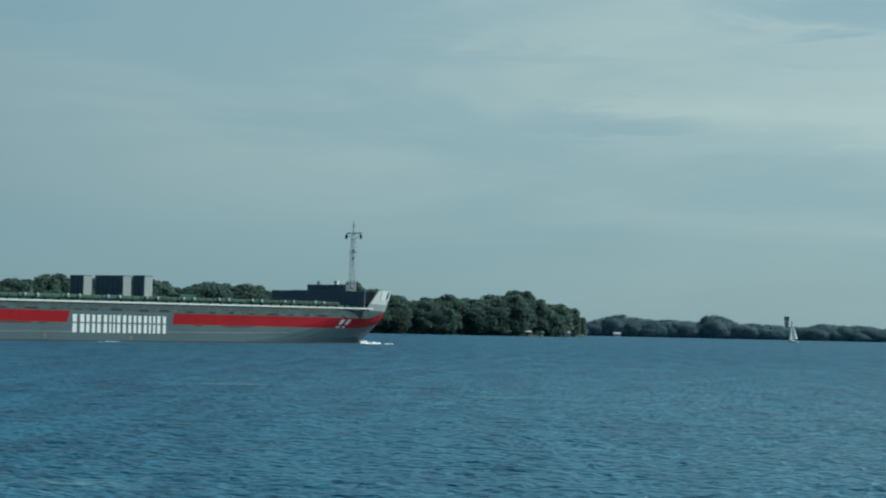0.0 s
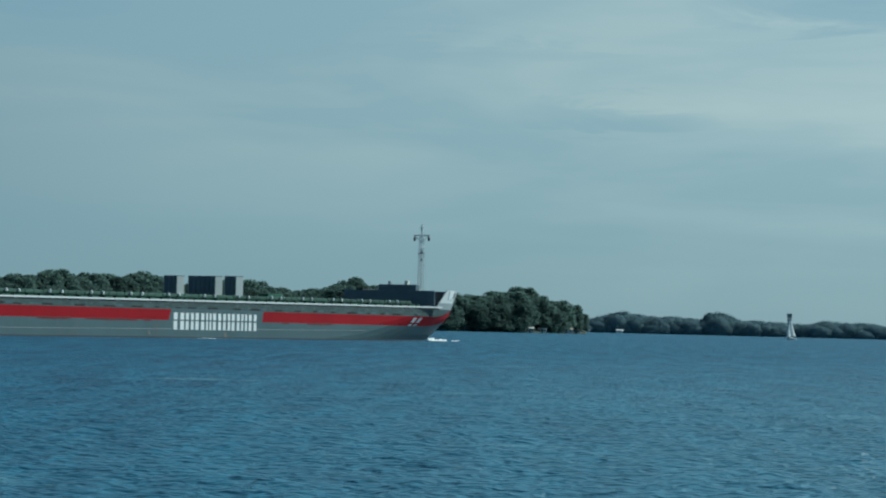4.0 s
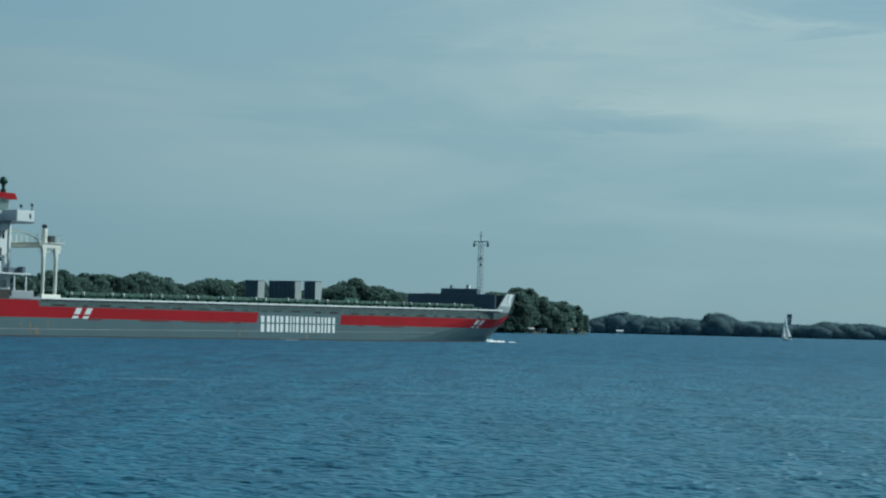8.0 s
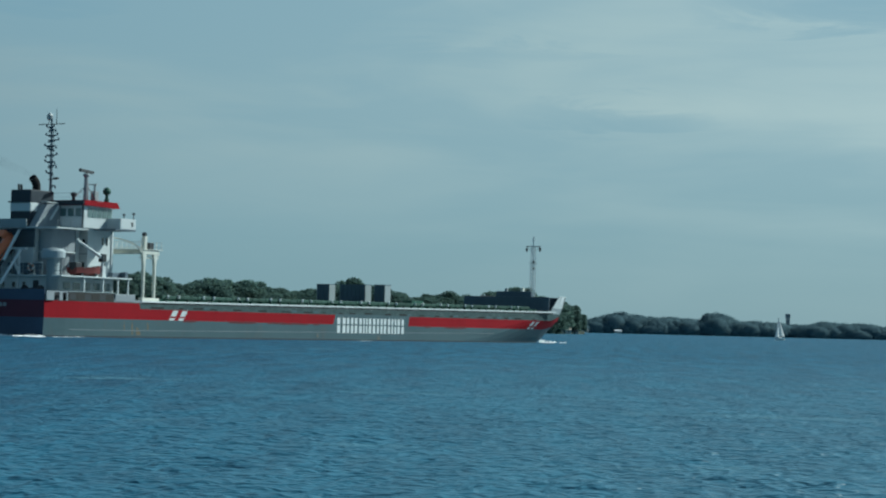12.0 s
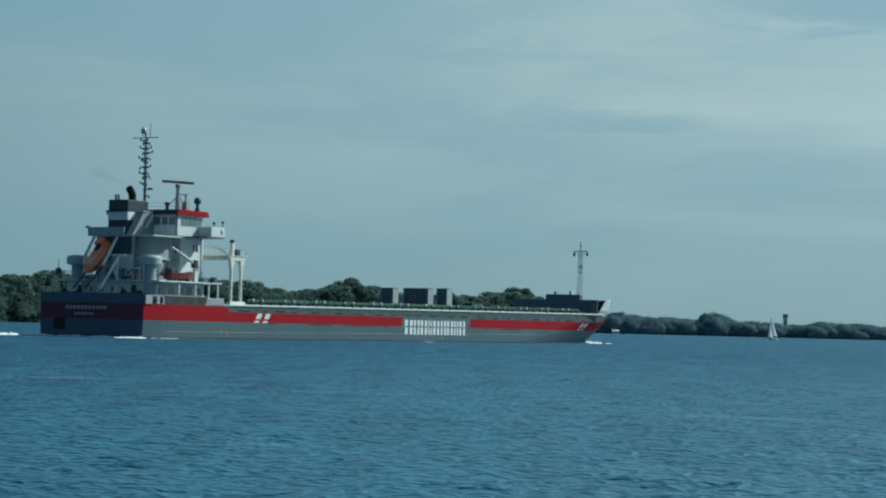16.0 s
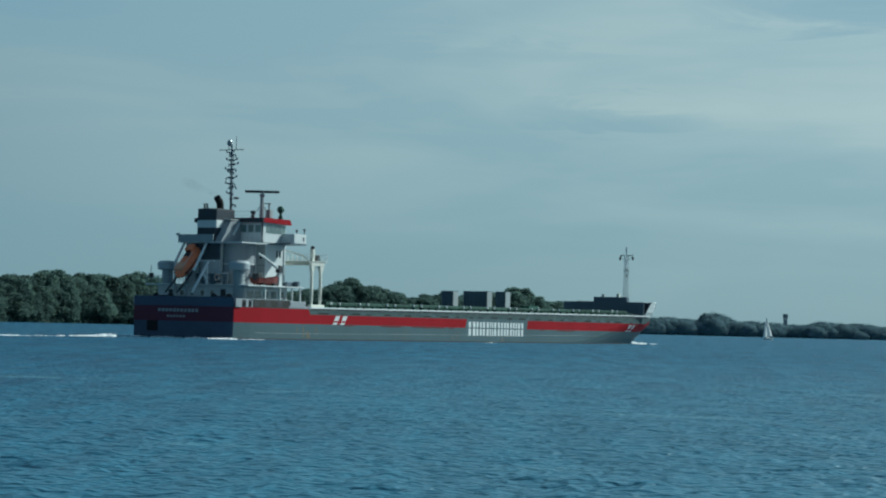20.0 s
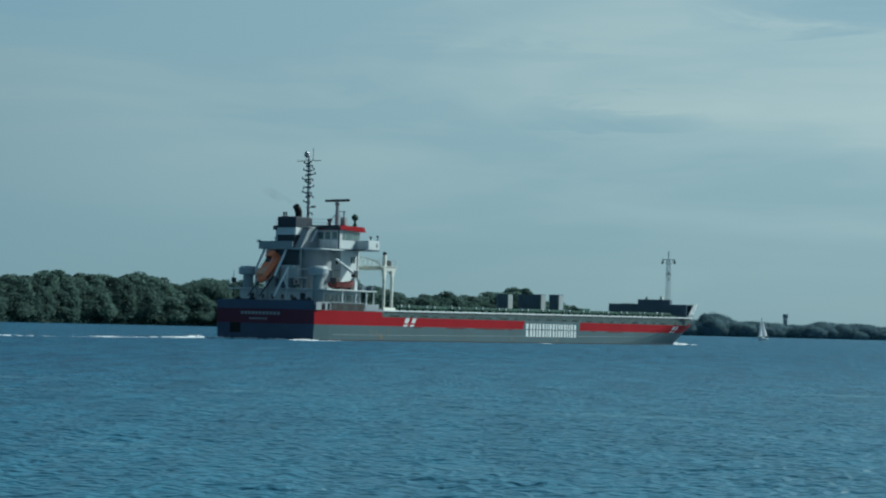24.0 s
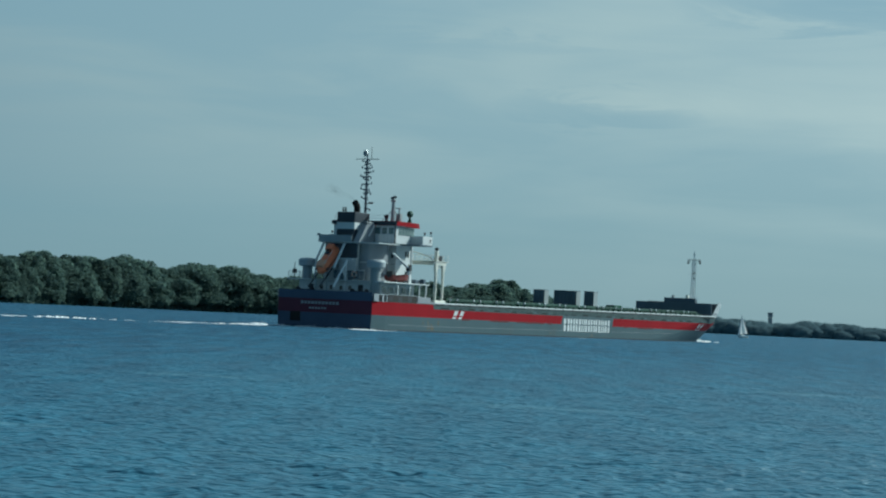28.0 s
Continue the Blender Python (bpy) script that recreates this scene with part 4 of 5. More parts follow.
# main block: the upright fore part carries the wings, a narrower core joins it to the stair tower
block = part("accommodation_block", boxes((10.3, 14.8, -4.8, 6.0, 6.74, 12.2), bevel=0.06), M["white"], ship, "white accommodation block with an upright front")
windows("window", [(12.75, 13.1, -4.83, -4.75, 10.45, 11.3), (13.4, 13.75, -4.83, -4.75, 10.45, 11.3), (12.9, 13.4, -4.83, -4.75, 7.6, 8.4)], block)
windows("window", [(10.26, 10.32, -4.4, -4.0, 7.6, 8.4), (10.26, 10.32, -4.4, -4.0, 10.2, 11.0)], block)
part("wall_seam", boxes((10.285, 10.3, -4.78, -3.4, 9.30, 9.42)), M["box"], block, "thin welded ledge on the aft wall")
bm = bmesh.new()
rod(bm, (14.4, -4.86, 6.8), (14.4, -4.86, 12.0), 0.06, 0.06, 6)
part("wall_pipe", bm, M["white"], block)
part("block_core", boxes((8.1, 10.3, -3.6, 5.6, 6.74, 12.15)), M["white"], ship, "white inner part of the house behind the stair tower")
# round-cornered stair tower aft
bm = bmesh.new()
cor = [(7.0 + 1.9 * math.cos(radians(t)), -2.9 + 1.9 * math.sin(radians(t))) for t in range(90, 271, 12)] + [(8.1, -4.8), (8.1, -1.0)]
prism(bm, cor, "z", 6.74, 12.0)
part("stair_tower", bm, M["ductgrey"], ship, "mid-grey round-cornered stair tower")
casing = part("machinery_casing", boxes((4.6, 8.1, -1.9, 3.4, 6.74, 12.0), bevel=0.06), M["white"], ship, "white engine casing under the funnel")
# slate plate in front of the casing gives the recess its shade
part("casing_recess", boxes((4.45, 4.62, -2.05, 2.4, 9.85, 11.9)), M["slate"], casing, "slate plate for the shade of the casing's louvred opening")
for i in range(9):
    part("louvre", boxes((4.38, 4.46, -2.0, 2.35, 9.95 + i * 0.21, 10.02 + i * 0.21)), M["darksteel"], casing)
# slate plate: shade of the long opening between boat deck and casing, with stores
part("stores_recess", boxes((4.42, 4.62, -3.4, 1.6, 7.0, 8.1)), M["slate"], casing, "slate plate for the shade of the open store space over the boat deck")
for y, w, h in ((-2.9, 0.5, 0.7), (-1.2, 0.6, 0.5), (0.1, 0.7, 0.8)):
    part("stores_box", boxes((4.2, 4.44, y - w / 2, y + w / 2, 6.74, 7.0 + h), bevel=0.03), M["slate"], casing)
for y in (-3.4, -2.3, -0.6, 0.6, 1.6):
    part("recess_post", boxes((4.36, 4.44, y - 0.05, y + 0.05, 6.74, 8.12)), M["box"], casing)
part("recess_sill", boxes((4.30, 4.44, -3.45, 1.65, 8.10, 8.24)), M["white"], casing)
part("upper_deck", boxes((3.6, 9.0, -6.1, 3.9, 11.95, 12.08)), M["white"], ship, "white upper deck edge")
bm = boxes((3.6, 3.7, -1.6, 3.9, 12.0, 13.0), (3.6, 8.0, 3.8, 3.9, 12.0, 13.0), (3.3, 3.7, 3.7, 4.0, 12.85, 13.15))
part("upper_bulwark", bm, M["box"], ship, "grey bulwark round the funnel deck")
# wheelhouse
wh = part("wheelhouse", boxes((8.1, 13.0, -6.0, 4.4, 12.2, 14.75), bevel=0.06), M["white"], ship, "white wheelhouse")
windows("bridge_window", [(8.75 + i * 0.85, 9.5 + i * 0.85, -6.03, -5.97, 13.4, 14.5) for i in range(5)], wh, M["paleglass"])
windows("bridge_window", [(8.07, 8.12, -5.6 + i * 1.1, -4.8 + i * 1.1, 13.5, 14.4) for i in range(3)], wh, M["paleglass"])
bm = bmesh.new()
prism(bm, [(7.7, 14.72), (13.9, 14.62), (13.5, 15.28), (7.9, 15.3)], "y", -6.35, 4.5)
part("bridge_roof", bm, M["red"], ship, "red wheelhouse roof fascia")
# black plate over the red fascia: the aft face's shade as colour
part("roof_back", boxes((7.62, 7.78, -6.3, 4.5, 14.75, 15.25)), M["navy"], ship, "dark plate for the shaded aft edge of the roof")
for sgn in (-1, 1):
    lo, hi = sorted((sgn * 5.4, sgn * 8.0))
    pa, pb = sorted((sgn * 4.8, sgn * 8.0))
    part("wing_walkway", boxes((11.3, 14.8, pa, pb, 12.08, 12.24)), M["slate"], ship, "dark walkway plate under the bridge wing")
    wing = part("bridge_wing", boxes((12.1, 14.8, lo, hi, 12.25, 13.45), bevel=0.05), M["white"], ship, "white bridge wing")
    part("wing_opening", boxes((14.0, 14.3, sgn * 8.0 - 0.02, sgn * 8.0 + 0.02, 12.6, 13.1)), M["darksteel"], wing)
    for x, h in ((12.9, 0.35), (14.6, 0.55)):
        bm = bmesh.new()
        rod(bm, (x, sgn * 7.8, 13.4), (x, sgn * 7.8, 13.45 + h), 0.05)
        lathe(bm, [(0.14, 0), (0.18, 0.15), (0.1, 0.28)], (x, sgn * 7.8, 13.4 + h), 8)
        part("wing_lamp", bm, M["darksteel"], wing)
# funnel in bands
funnel = part("funnel", boxes((4.3, 8.15, -1.5, 1.45, 12.05, 16.3), bevel=0.12), M["navy"], ship, "black funnel with white band")
part("white_band", boxes((4.27, 8.18, -1.53, 1.48, 13.85, 14.85), bevel=0.1), M["white"], funnel, "white band round the funnel")
part("band_edge", boxes((4.15, 4.3, -1.6, 1.75, 14.85, 15.0), bevel=0.02), M["navy"], funnel)
part("white_base", boxes((5.6, 8.17, -1.55, 1.5, 12.05, 13.0), bevel=0.05), M["white"], funnel)
bm = bmesh.new()
rod(bm, (6.2, -0.6, 16.25), (6.2, -0.6, 17.0), 0.46, 0.46, 16)
rod(bm, (6.22, -0.6, 16.85), (5.95, -0.6, 17.4), 0.46, 0.46, 16)
rod(bm, (5.98, -0.6, 17.3), (5.5, -0.6, 17.72), 0.46, 0.44, 16)
part("exhaust_pipe", bm, M["smoke"], funnel, "sooty black bent exhaust pipe")
for y in (0.5, 0.9):
    bm = bmesh.new()
    rod(bm, (5.0, y, 16.25), (4.9, y, 16.95), 0.12)
    part("small_exhaust", bm, M["smoke"], funnel)
# sloping casing that climbs from the funnel deck to the wheelhouse roof
bm = bmesh.new()
prism(bm, [(3.95, 12.1), (5.85, 14.72), (8.05, 14.95), (8.05, 12.1)], "y", -2.6, -1.62)
duct = part("sloping_casing", bm, M["ductgrey"], ship, "grey casing with a sloping aft edge beside the funnel")
bm = bmesh.new()
prism(bm, [(6.2, 13.0), (6.55, 13.0), (8.0, 14.7), (7.6, 14.8)], "y", -2.66, -2.6)
part("duct_panel", bm, M["brightwhite"], duct, "white slanted panel on the casing")
part("duct_rim", boxes((5.85, 8.05, -2.64, -1.6, 14.92, 15.02)), M["white"], duct)
part("duct_hatch", boxes((5.2, 5.75, -2.63, -2.58, 12.5, 13.4), bevel=0.01), M["box"], duct)
# main mast
bm = bmesh.new()
rod(bm, (9.3, 0, 12.1), (9.1, 0, 24.7), 0.18, 0.10, 10)
mast = part("main_mast", bm, M["slate"], ship, "tall dark pole mast with lamps and aerials")
rng = np.random.default_rng(14)
for z, port, board in ((17.0, 0.0, 0.75), (18.5, 0.65, 0.30), (19.3, 0.30, 0.80), (19.75, 0.85, 0.55), (20.5, 0.75, 0.85), (21.2, 0.55, 0.35), (21.55, 0.95, 0.70), (22.2, 0.40, 1.05), (22.75, 0.80, 0.85), (23.4, 0.35, 0.60), (23.7, 0.75, 0.30)):
    # a flat arm to each side, with a lamp standing or hanging at its end
    bm = boxes((9.06, 9.24, -board, port, z, z + 0.10))
    for y, reach in ((port, port), (-board, board)):
        if reach > 0.2:
            up = rng.random() < 0.6
            lathe(bm, [(0.05, 0), (0.11, 0.05), (0.11, 0.20), (0.05, 0.26)], (9.15, y, z + 0.08 if up else z - 0.28), 7)
            box(bm, 9.10, 9.20, min(0.0, y * 0.55), max(0.0, y * 0.55), z - 0.14, z)
    part("lamp_bracket", bm, M["slate"], mast)
bm = bmesh.new()
for y in (-0.42, -0.22):
    rod(bm, (8.95, y, 16.0), (8.95, y, 23.2), 0.03, 0.03, 4)
for k in range(24):
    rod(bm, (8.95, -0.42, 16.1 + k * 0.3), (8.95, -0.22, 16.1 + k * 0.3), 0.022, 0.022, 4)
part("mast_ladder", bm, M["slate"], mast, "narrow dark ladder up the mast")
part("yard", boxes((9.06, 9.19, -1.95, 1.95, 24.02, 24.10)), M["darksteel"], mast)
for y, h in ((-0.7, 1.0), (0.45, 0.6)):
    bm = bmesh.new()
    rod(bm, (9.12, y, 24.05), (9.12, y, 24.8 + h), 0.045, 0.03, 5)
    part("aerial", bm, M["darksteel"], mast)
bm = bmesh.new()
lathe(bm, [(0.1, 0), (0.34, 0.15), (0.36, 0.55), (0.2, 0.8)], (9.1, 0.3, 24.5), 12)
part("mast_dome", bm, M["steel"], mast, "grey aerial dome")
bm = boxes((8.6, 8.8, -1.4, -0.1, 17.7, 17.78), (8.5, 8.9, -1.5, -1.0, 17.75, 17.95))
part("mast_horn", bm, M["darksteel"], mast)
# radar mast
RADAR = (11.85, -3.0, 18.72)
bm = bmesh.new()
rod(bm, (RADAR[0], -3.0, 15.25), (RADAR[0], -3.0, 18.5), 0.32, 0.22, 8)
rod(bm, (9.8, -2.4, 15.2), (RADAR[0], -3.0, 17.2), 0.06)
rod(bm, (12.9, -3.9, 15.2), (RADAR[0], -3.0, 17.4), 0.06)
lathe(bm, [(0.28, 0), (0.36, 0.1), (0.36, 0.3), (0.2, 0.42)], (RADAR[0], -3.0, 18.2), 10)
part("radar_mast", bm, M["steel"], ship, "grey radar mast")
scanner = part("radar_scanner", boxes((-0.16, 0.16, -2.2, 2.2, -0.04, 0.28), bevel=0.05), M["darksteel"], ship, "long dark radar scanner bar", at=RADAR)
bm = bmesh.new()
rod(bm, (12.9, -3.4, 15.2), (12.9, -3.4, 17.4), 0.12)
box(bm, 12.75, 13.05, -3.7, -2.5, 17.35, 17.45)
box(bm, 12.6, 13.2, -3.75, -3.05, 15.3, 16.6)
part("second_radar", bm, M["steel"], ship)
bm = bmesh.new()
rod(bm, (14.2 - 1.3, -5.2, 15.2), (14.2 - 1.3, -5.2, 16.2), 0.18)
lathe(bm, [(0.1, 0), (0.4, 0.2), (0.48, 0.5), (0.3, 0.85), (0.05, 0.95)], (12.9, -5.2, 16.1), 12)
lathe(bm, [(0.3, 0), (0.3, 0.3)], (12.9, -5.2, 15.4), 10)
part("satellite_dome", bm, M["green"], ship, "dark green dome on the wheelhouse roof")
bm = bmesh.new()
rod(bm, (8.6, -4.0, 15.2), (8.6, -4.0, 15.8), 0.2)
lathe(bm, [(0.1, 0), (0.35, 0.12), (0.35, 0.4), (0.1, 0.5)], (8.6, -4.0, 15.75), 10)
part("magnetic_compass", bm, M["darksteel"], ship)
bm = bmesh.new()
for i in range(7):
    x = 8.0 + i * 0.9
    rod(bm, (x, 4.2, 15.25), (x, 4.2, 16.1), 0.03, 0.03, 4)
for z in (15.65, 16.1):
    rod(bm, (8.0, 4.2, z), (13.4, 4.2, z), 0.03, 0.03, 4)
    rod(bm, (7.95, 4.2, z), (7.95, -6.0, z), 0.025, 0.025, 4)
part("roof_rail", bm, M["steel"], ship)


def deck_rail(x0, x1, y, z, posts):
    bm = bmesh.new()
    for i in range(posts + 1):
        x = x0 + (x1 - x0) * i / posts
        rod(bm, (x, y, z), (x, y, z + 1.0), 0.025, 0.025, 4)
    for h in (0.4, 0.7, 1.0):
        rod(bm, (x0, y, z + h), (x1, y, z + h), 0.018, 0.018, 4)
    part("deck_rail", bm, M["box"], ship, "thin pale deck railing")


deck_rail(2.5, 14.4, 7.9, 6.74, 9)
deck_rail(3.7, 8.0, -6.05, 12.08, 4)
for x, y, z0, z1 in ((8.18, -4.7, 6.74, 12.0), (8.02, -5.9, 12.2, 14.7)):
    bm = bmesh.new()
    rod(bm, (x, y, z0), (x, y, z1), 0.09, 0.09, 6)
    part("down_pipe", bm, M["darksteel"], ship, "dark vertical pipe on the house")
part("tower_ledge", boxes((4.9, 8.3, -5.1, -0.9, 9.3, 9.42), bevel=0.02), M["white"], ship, "white ledge round the stair tower")
bm = bmesh.new()
for i in range(9):
    rod(bm, (2.45, -7.9 + i * 1.975, 6.74), (2.45, -7.9 + i * 1.975, 7.74), 0.035, 0.035, 4)
for h in (0.5, 1.0):
    rod(bm, (2.45, -7.9, 6.74 + h), (2.45, 7.9, 6.74 + h), 0.03, 0.03, 4)
part("deck_rail", bm, M["box"], ship, "thin pale deck railing")
# big mushroom vents
for x, y in ((3.0, -6.2), (4.6, 6.2)):
    bm = bmesh.new()
    lathe(bm, [(0.95, 3.98), (0.95, 4.4), (0.7, 4.6), (0.7, 8.7)], (x, y, 0), 20)
    vent = part("vent_trunk", bm, M["box"], ship, "pale grey ventilator trunk")
    bm = bmesh.new()
    lathe(bm, [(1.0, 8.5), (1.3, 8.65), (1.32, 9.35), (1.1, 9.62), (0.3, 9.7)], (x, y, 0), 24)
    part("vent_hood", bm, M["ventgrey"], vent, "pale grey mushroom ventilator hood")
# mooring winches on the poop
for y in (-4.6, 4.4):
    bm = bmesh.new()
    lathe(bm, [(0.7, -1.2), (0.7, -1.1), (0.4, -1.05), (0.4, 1.05), (0.7, 1.1), (0.7, 1.2)], (0, 0, 0), 14, axis="x")
    winch = part("winch_drum", bm, M["darksteel"], ship, "dark mooring winch drum")
    winch.matrix_basis = pose(1.6, y, 4.9, 0, 0, 90)
    part("winch_bed", boxes((0.9, 2.4, y - 1.5, y + 1.5, 3.98, 4.35), bevel=0.04), M["slate"], ship)
for y in (-7.0, -2.2, 2.2, 7.0):
    bm = bmesh.new()
    for dx in (0.0, 0.7):
        lathe(bm, [(0.2, 0.0), (0.2, 0.5), (0.26, 0.55), (0.26, 0.65)], (0.7 + dx, y, 3.98), 10)
    part("bollard", bm, M["darksteel"], ship)
# lattice of small fittings on the boat deck
for x, y, w, h in ((11.6, -7.1, 0.8, 0.55), (12.8, -6.6, 0.9, 0.6), (13.6, -7.3, 0.5, 0.7)):
    part("deck_fitting", boxes((x, x + w, y - 0.35, y + 0.35, 6.74, 6.74 + h), bevel=0.06), M["slate"], ship)
# ensign staff
bm = bmesh.new()
rod(bm, (0.6, 5.6, 4.0), (0.5, 5.6, 9.0), 0.06, 0.04, 6)
box(bm, 0.3, 0.8, 5.4, 5.8, 7.4, 8.0)
part("stern_lamp_post", bm, M["darksteel"], ship)

# ---- things carried by the ship ----
def lifeboat():
    """Free-fall lifeboat: an enclosed hull with a raised cockpit aft."""
    ob = thing("lifeboat", "orange enclosed free-fall lifeboat on a sloping ramp", "lifeboat")
    rings = []
    bm = bmesh.new()
    for x, w, h in ((-2.7, 0.2, 0.25), (-2.3, 0.6, 0.6), (-1.5, 0.9, 0.85), (0.0, 1.0, 0.95), (1.5, 0.98, 0.95), (2.2, 0.8, 0.85), (2.6, 0.6, 0.6)):
        rings.append([bm.verts.new((x, w * math.cos(t), h * math.sin(t) * (0.9 if math.sin(t) < 0 else 1.0))) for t in [2 * math.pi * k / 16 for k in range(16)]])
    for a, b in zip(rings, rings[1:]):
        for i in range(16):
            bm.faces.new((a[i], a[(i + 1) % 16], b[(i + 1) % 16], b[i]))
    bm.faces.new(rings[0][::-1])
    bm.faces.new(rings[-1])
    part("boat_hull", bm, M["orange"], ob)
    part("cockpit", boxes((1.0, 2.1, -0.55, 0.55, 0.7, 1.4), bevel=0.15), M["orange"], ob)
    part("cockpit_window", boxes((0.95, 1.02, -0.4, 0.4, 1.0, 1.25)), M["glass"], ob)
    part("entry_hatch", boxes((0.2, 0.9, -0.35, 0.35, 0.86, 1.0), bevel=0.03), M["darksteel"], ob, "dark entry hatch")
    # the lit patch of the bow is painted as paler orange
    part("bow_panel", boxes((-2.2, -0.9, -0.62, 0.62, 0.42, 0.92), bevel=0.16), M["paleorange"], ob, "paler panel over the bow, sunlight put into its colour")
    for sgn in (-1, 1):
        bm = bmesh.new()
        rod(bm, (-1.6, sgn * 0.62, 0.86), (1.0, sgn * 0.62, 0.98), 0.035, 0.035, 5)
        part("grab_rail", bm, M["white"], ob)
    part("fender", boxes((-2.0, 2.3, -1.03, 1.03, -0.06, 0.06), bevel=0.02), M["darksteel"], ob)
    return ob


aboard(lifeboat(), pose(2.9, 1.7, 9.35, 0, -42, 0))
ramp = thing("lifeboat_ramp", "white steel lifeboat launching frame over the stern", "lifeboat ramp")
# brighter white paints in the sunlight on the davit arms and braces
for y, x0 in ((-0.1, 1.75), (3.4, 2.5)):
    bm = bmesh.new()
    rod(bm, (x0, y, 6.1 + (x0 - 0.2) * 1.43), (4.4, y, 12.1), 0.19, 0.19, 6)
    part("davit_arm", bm, M["brightwhite"], ramp)
for y, a, b in ((-1.3, (0.0, 5.6), (3.3, 9.7)), (-1.3, (2.1, 8.2), (2.9, 7.0)), (-1.3, (2.9, 4.0), (2.9, 9.3)), (3.4, (2.5, 4.0), (2.5, 9.4))):
    bm = bmesh.new()
    rod(bm, (a[0], y, a[1]), (b[0], y, b[1]), 0.17, 0.17, 6)
    part("davit_brace", bm, M["brightwhite"], ramp)
part("ramp_beam", boxes((2.9, 3.4, -2.2, -0.1, 9.55, 9.75)), M["white"], ramp)
for y in (0.8, 2.6):
    bm = bmesh.new()
    rod(bm, (-0.3, y, 5.6), (4.4, y, 9.75), 0.12, 0.12, 6)
    part("slide_rail", bm, M["darksteel"], ramp)
bm = bmesh.new()
for x in (1.5, 4.2):
    rod(bm, (x, 0.8, 4.0), (x, 0.8, 7.1 + (x - 1.5) * 0.88), 0.12, 0.12, 6)
    rod(bm, (x, 2.6, 4.0), (x, 2.6, 7.1 + (x - 1.5) * 0.88), 0.12, 0.12, 6)
part("ramp_leg", bm, M["box"], ramp)
aboard(ramp, Matrix())

buoy = thing("lifebuoy", "orange and white lifebuoy hung on the casing", "lifebuoy")
for k in range(8):
    bm = bmesh.new()
    for j in range(3):
        a, b = radians(45 * k + 15 * j), radians(45 * k + 15 * j + 15)
        rod(bm, (0, 0.36 * math.cos(a), 0.36 * math.sin(a)), (0, 0.36 * math.cos(b), 0.36 * math.sin(b)), 0.10, 0.10, 6)
    part("ring_segment", bm, M["paleorange"] if k % 2 else M["brightwhite"], buoy)
aboard(buoy, pose(4.18, -1.9, 7.65))

rescue = thing("rescue_boat", "small open rust-red rescue boat on the boat deck", "rescue boat")
rings = []
bm = bmesh.new()
for x, w, top in ((-2.3, 0.8, 0.95), (-1.0, 0.95, 0.95), (0.6, 0.95, 1.0), (1.7, 0.7, 1.1), (2.4, 0.1, 1.25)):
    rings.append([bm.verts.new(p) for p in ((x, -w, top), (x, -w * 0.8, 0.35), (x, 0, 0.05 + (0.4 if x > 2 else 0)), (x, w * 0.8, 0.35), (x, w, top), (x, w * 0.7, top), (x, 0, 0.5), (x, -w * 0.7, top))])
for a, b in zip(rings, rings[1:]):
    for i in range(8):
        bm.faces.new((a[i], a[(i + 1) % 8], b[(i + 1) % 8], b[i]))
bm.faces.new(rings[0][::-1])
bm.faces.new(rings[-1])
part("boat_hull", bm, M["rust"], rescue)
for x in (-1.4, 0.9):
    part("cradle", boxes((x, x + 0.3, -0.7, 0.7, 0.0, 0.4)), M["darksteel"], rescue)
part("engine_cover", boxes((-2.2, -1.2, -0.5, 0.5, 0.6, 1.5), bevel=0.1), M["darksteel"], rescue)
aboard(rescue, pose(7.6, -6.9, 6.75))
davit = thing("boat_crane", "white slewing crane for the rescue boat", "crane")
bm = bmesh.new()
rod(bm, (0, 0, 0), (0, 0, 2.2), 0.22, 0.18, 10)
part("post", bm, M["white"], davit)
bm = bmesh.new()
rod(bm, (0.1, 0, 2.1), (-4.5, 0, 4.0), 0.21, 0.15, 8)
part("jib", bm, M["white"], davit)
part("winch", boxes((-0.35, 0.35, -0.3, 0.3, 1.7, 2.6), bevel=0.06), M["darksteel"], davit)
part("pedestal", boxes((-0.3, 0.3, -0.3, 0.3, 0.0, 1.2), bevel=0.05), M["white"], davit)
aboard(davit, pose(10.35, -7.0, 6.75))

crane = thing("hatch_crane", "cream portal crane standing astride the hatches behind the bridge", "gantry crane")
for y in (-7.4, 7.4):
    for x in (17.1, 19.1):
        bm = bmesh.new()
        prism(bm, [(x - 0.09, 4.55), (x + 0.09, 4.55), (x + 0.13, 8.4), (x + 0.34, 9.6), (x - 0.34, 9.6), (x - 0.13, 8.4)], "y", y - 0.18, y + 0.18)
        part("leg", bm, M["cream"], crane)
    part("bogie_beam", boxes((16.7, 19.8, y - 0.28, y + 0.28, 4.15, 4.6), bevel=0.05), M["cream"], crane)
    part("end_beam", boxes((16.7, 19.7, y - 0.2, y + 0.2, 9.6, 10.1), bevel=0.04), M["cream"], crane)
for x in (17.1, 19.1):
    part("cross_girder", boxes((x - 0.16, x + 0.16, -7.4, 7.4, 9.7, 10.08), bevel=0.04), M["cream"], crane)
part("walkway", boxes((16.6, 20.2, -7.7, 7.7, 10.12, 10.2)), M["cream"], crane)
bm = bmesh.new()
for i in range(21):
    y = -7.6 + i * 0.76
    for x in (16.7, 20.1):
        rod(bm, (x, y, 10.05), (x, y, 11.05), 0.03, 0.03, 4)
for x in (16.7, 20.1):
    for z in (10.5, 11.05):
        rod(bm, (x, -7.6, z), (x, 7.6, z), 0.025, 0.025, 4)
part("walkway_rail", bm, M["cream"], crane)
bm = bmesh.new()
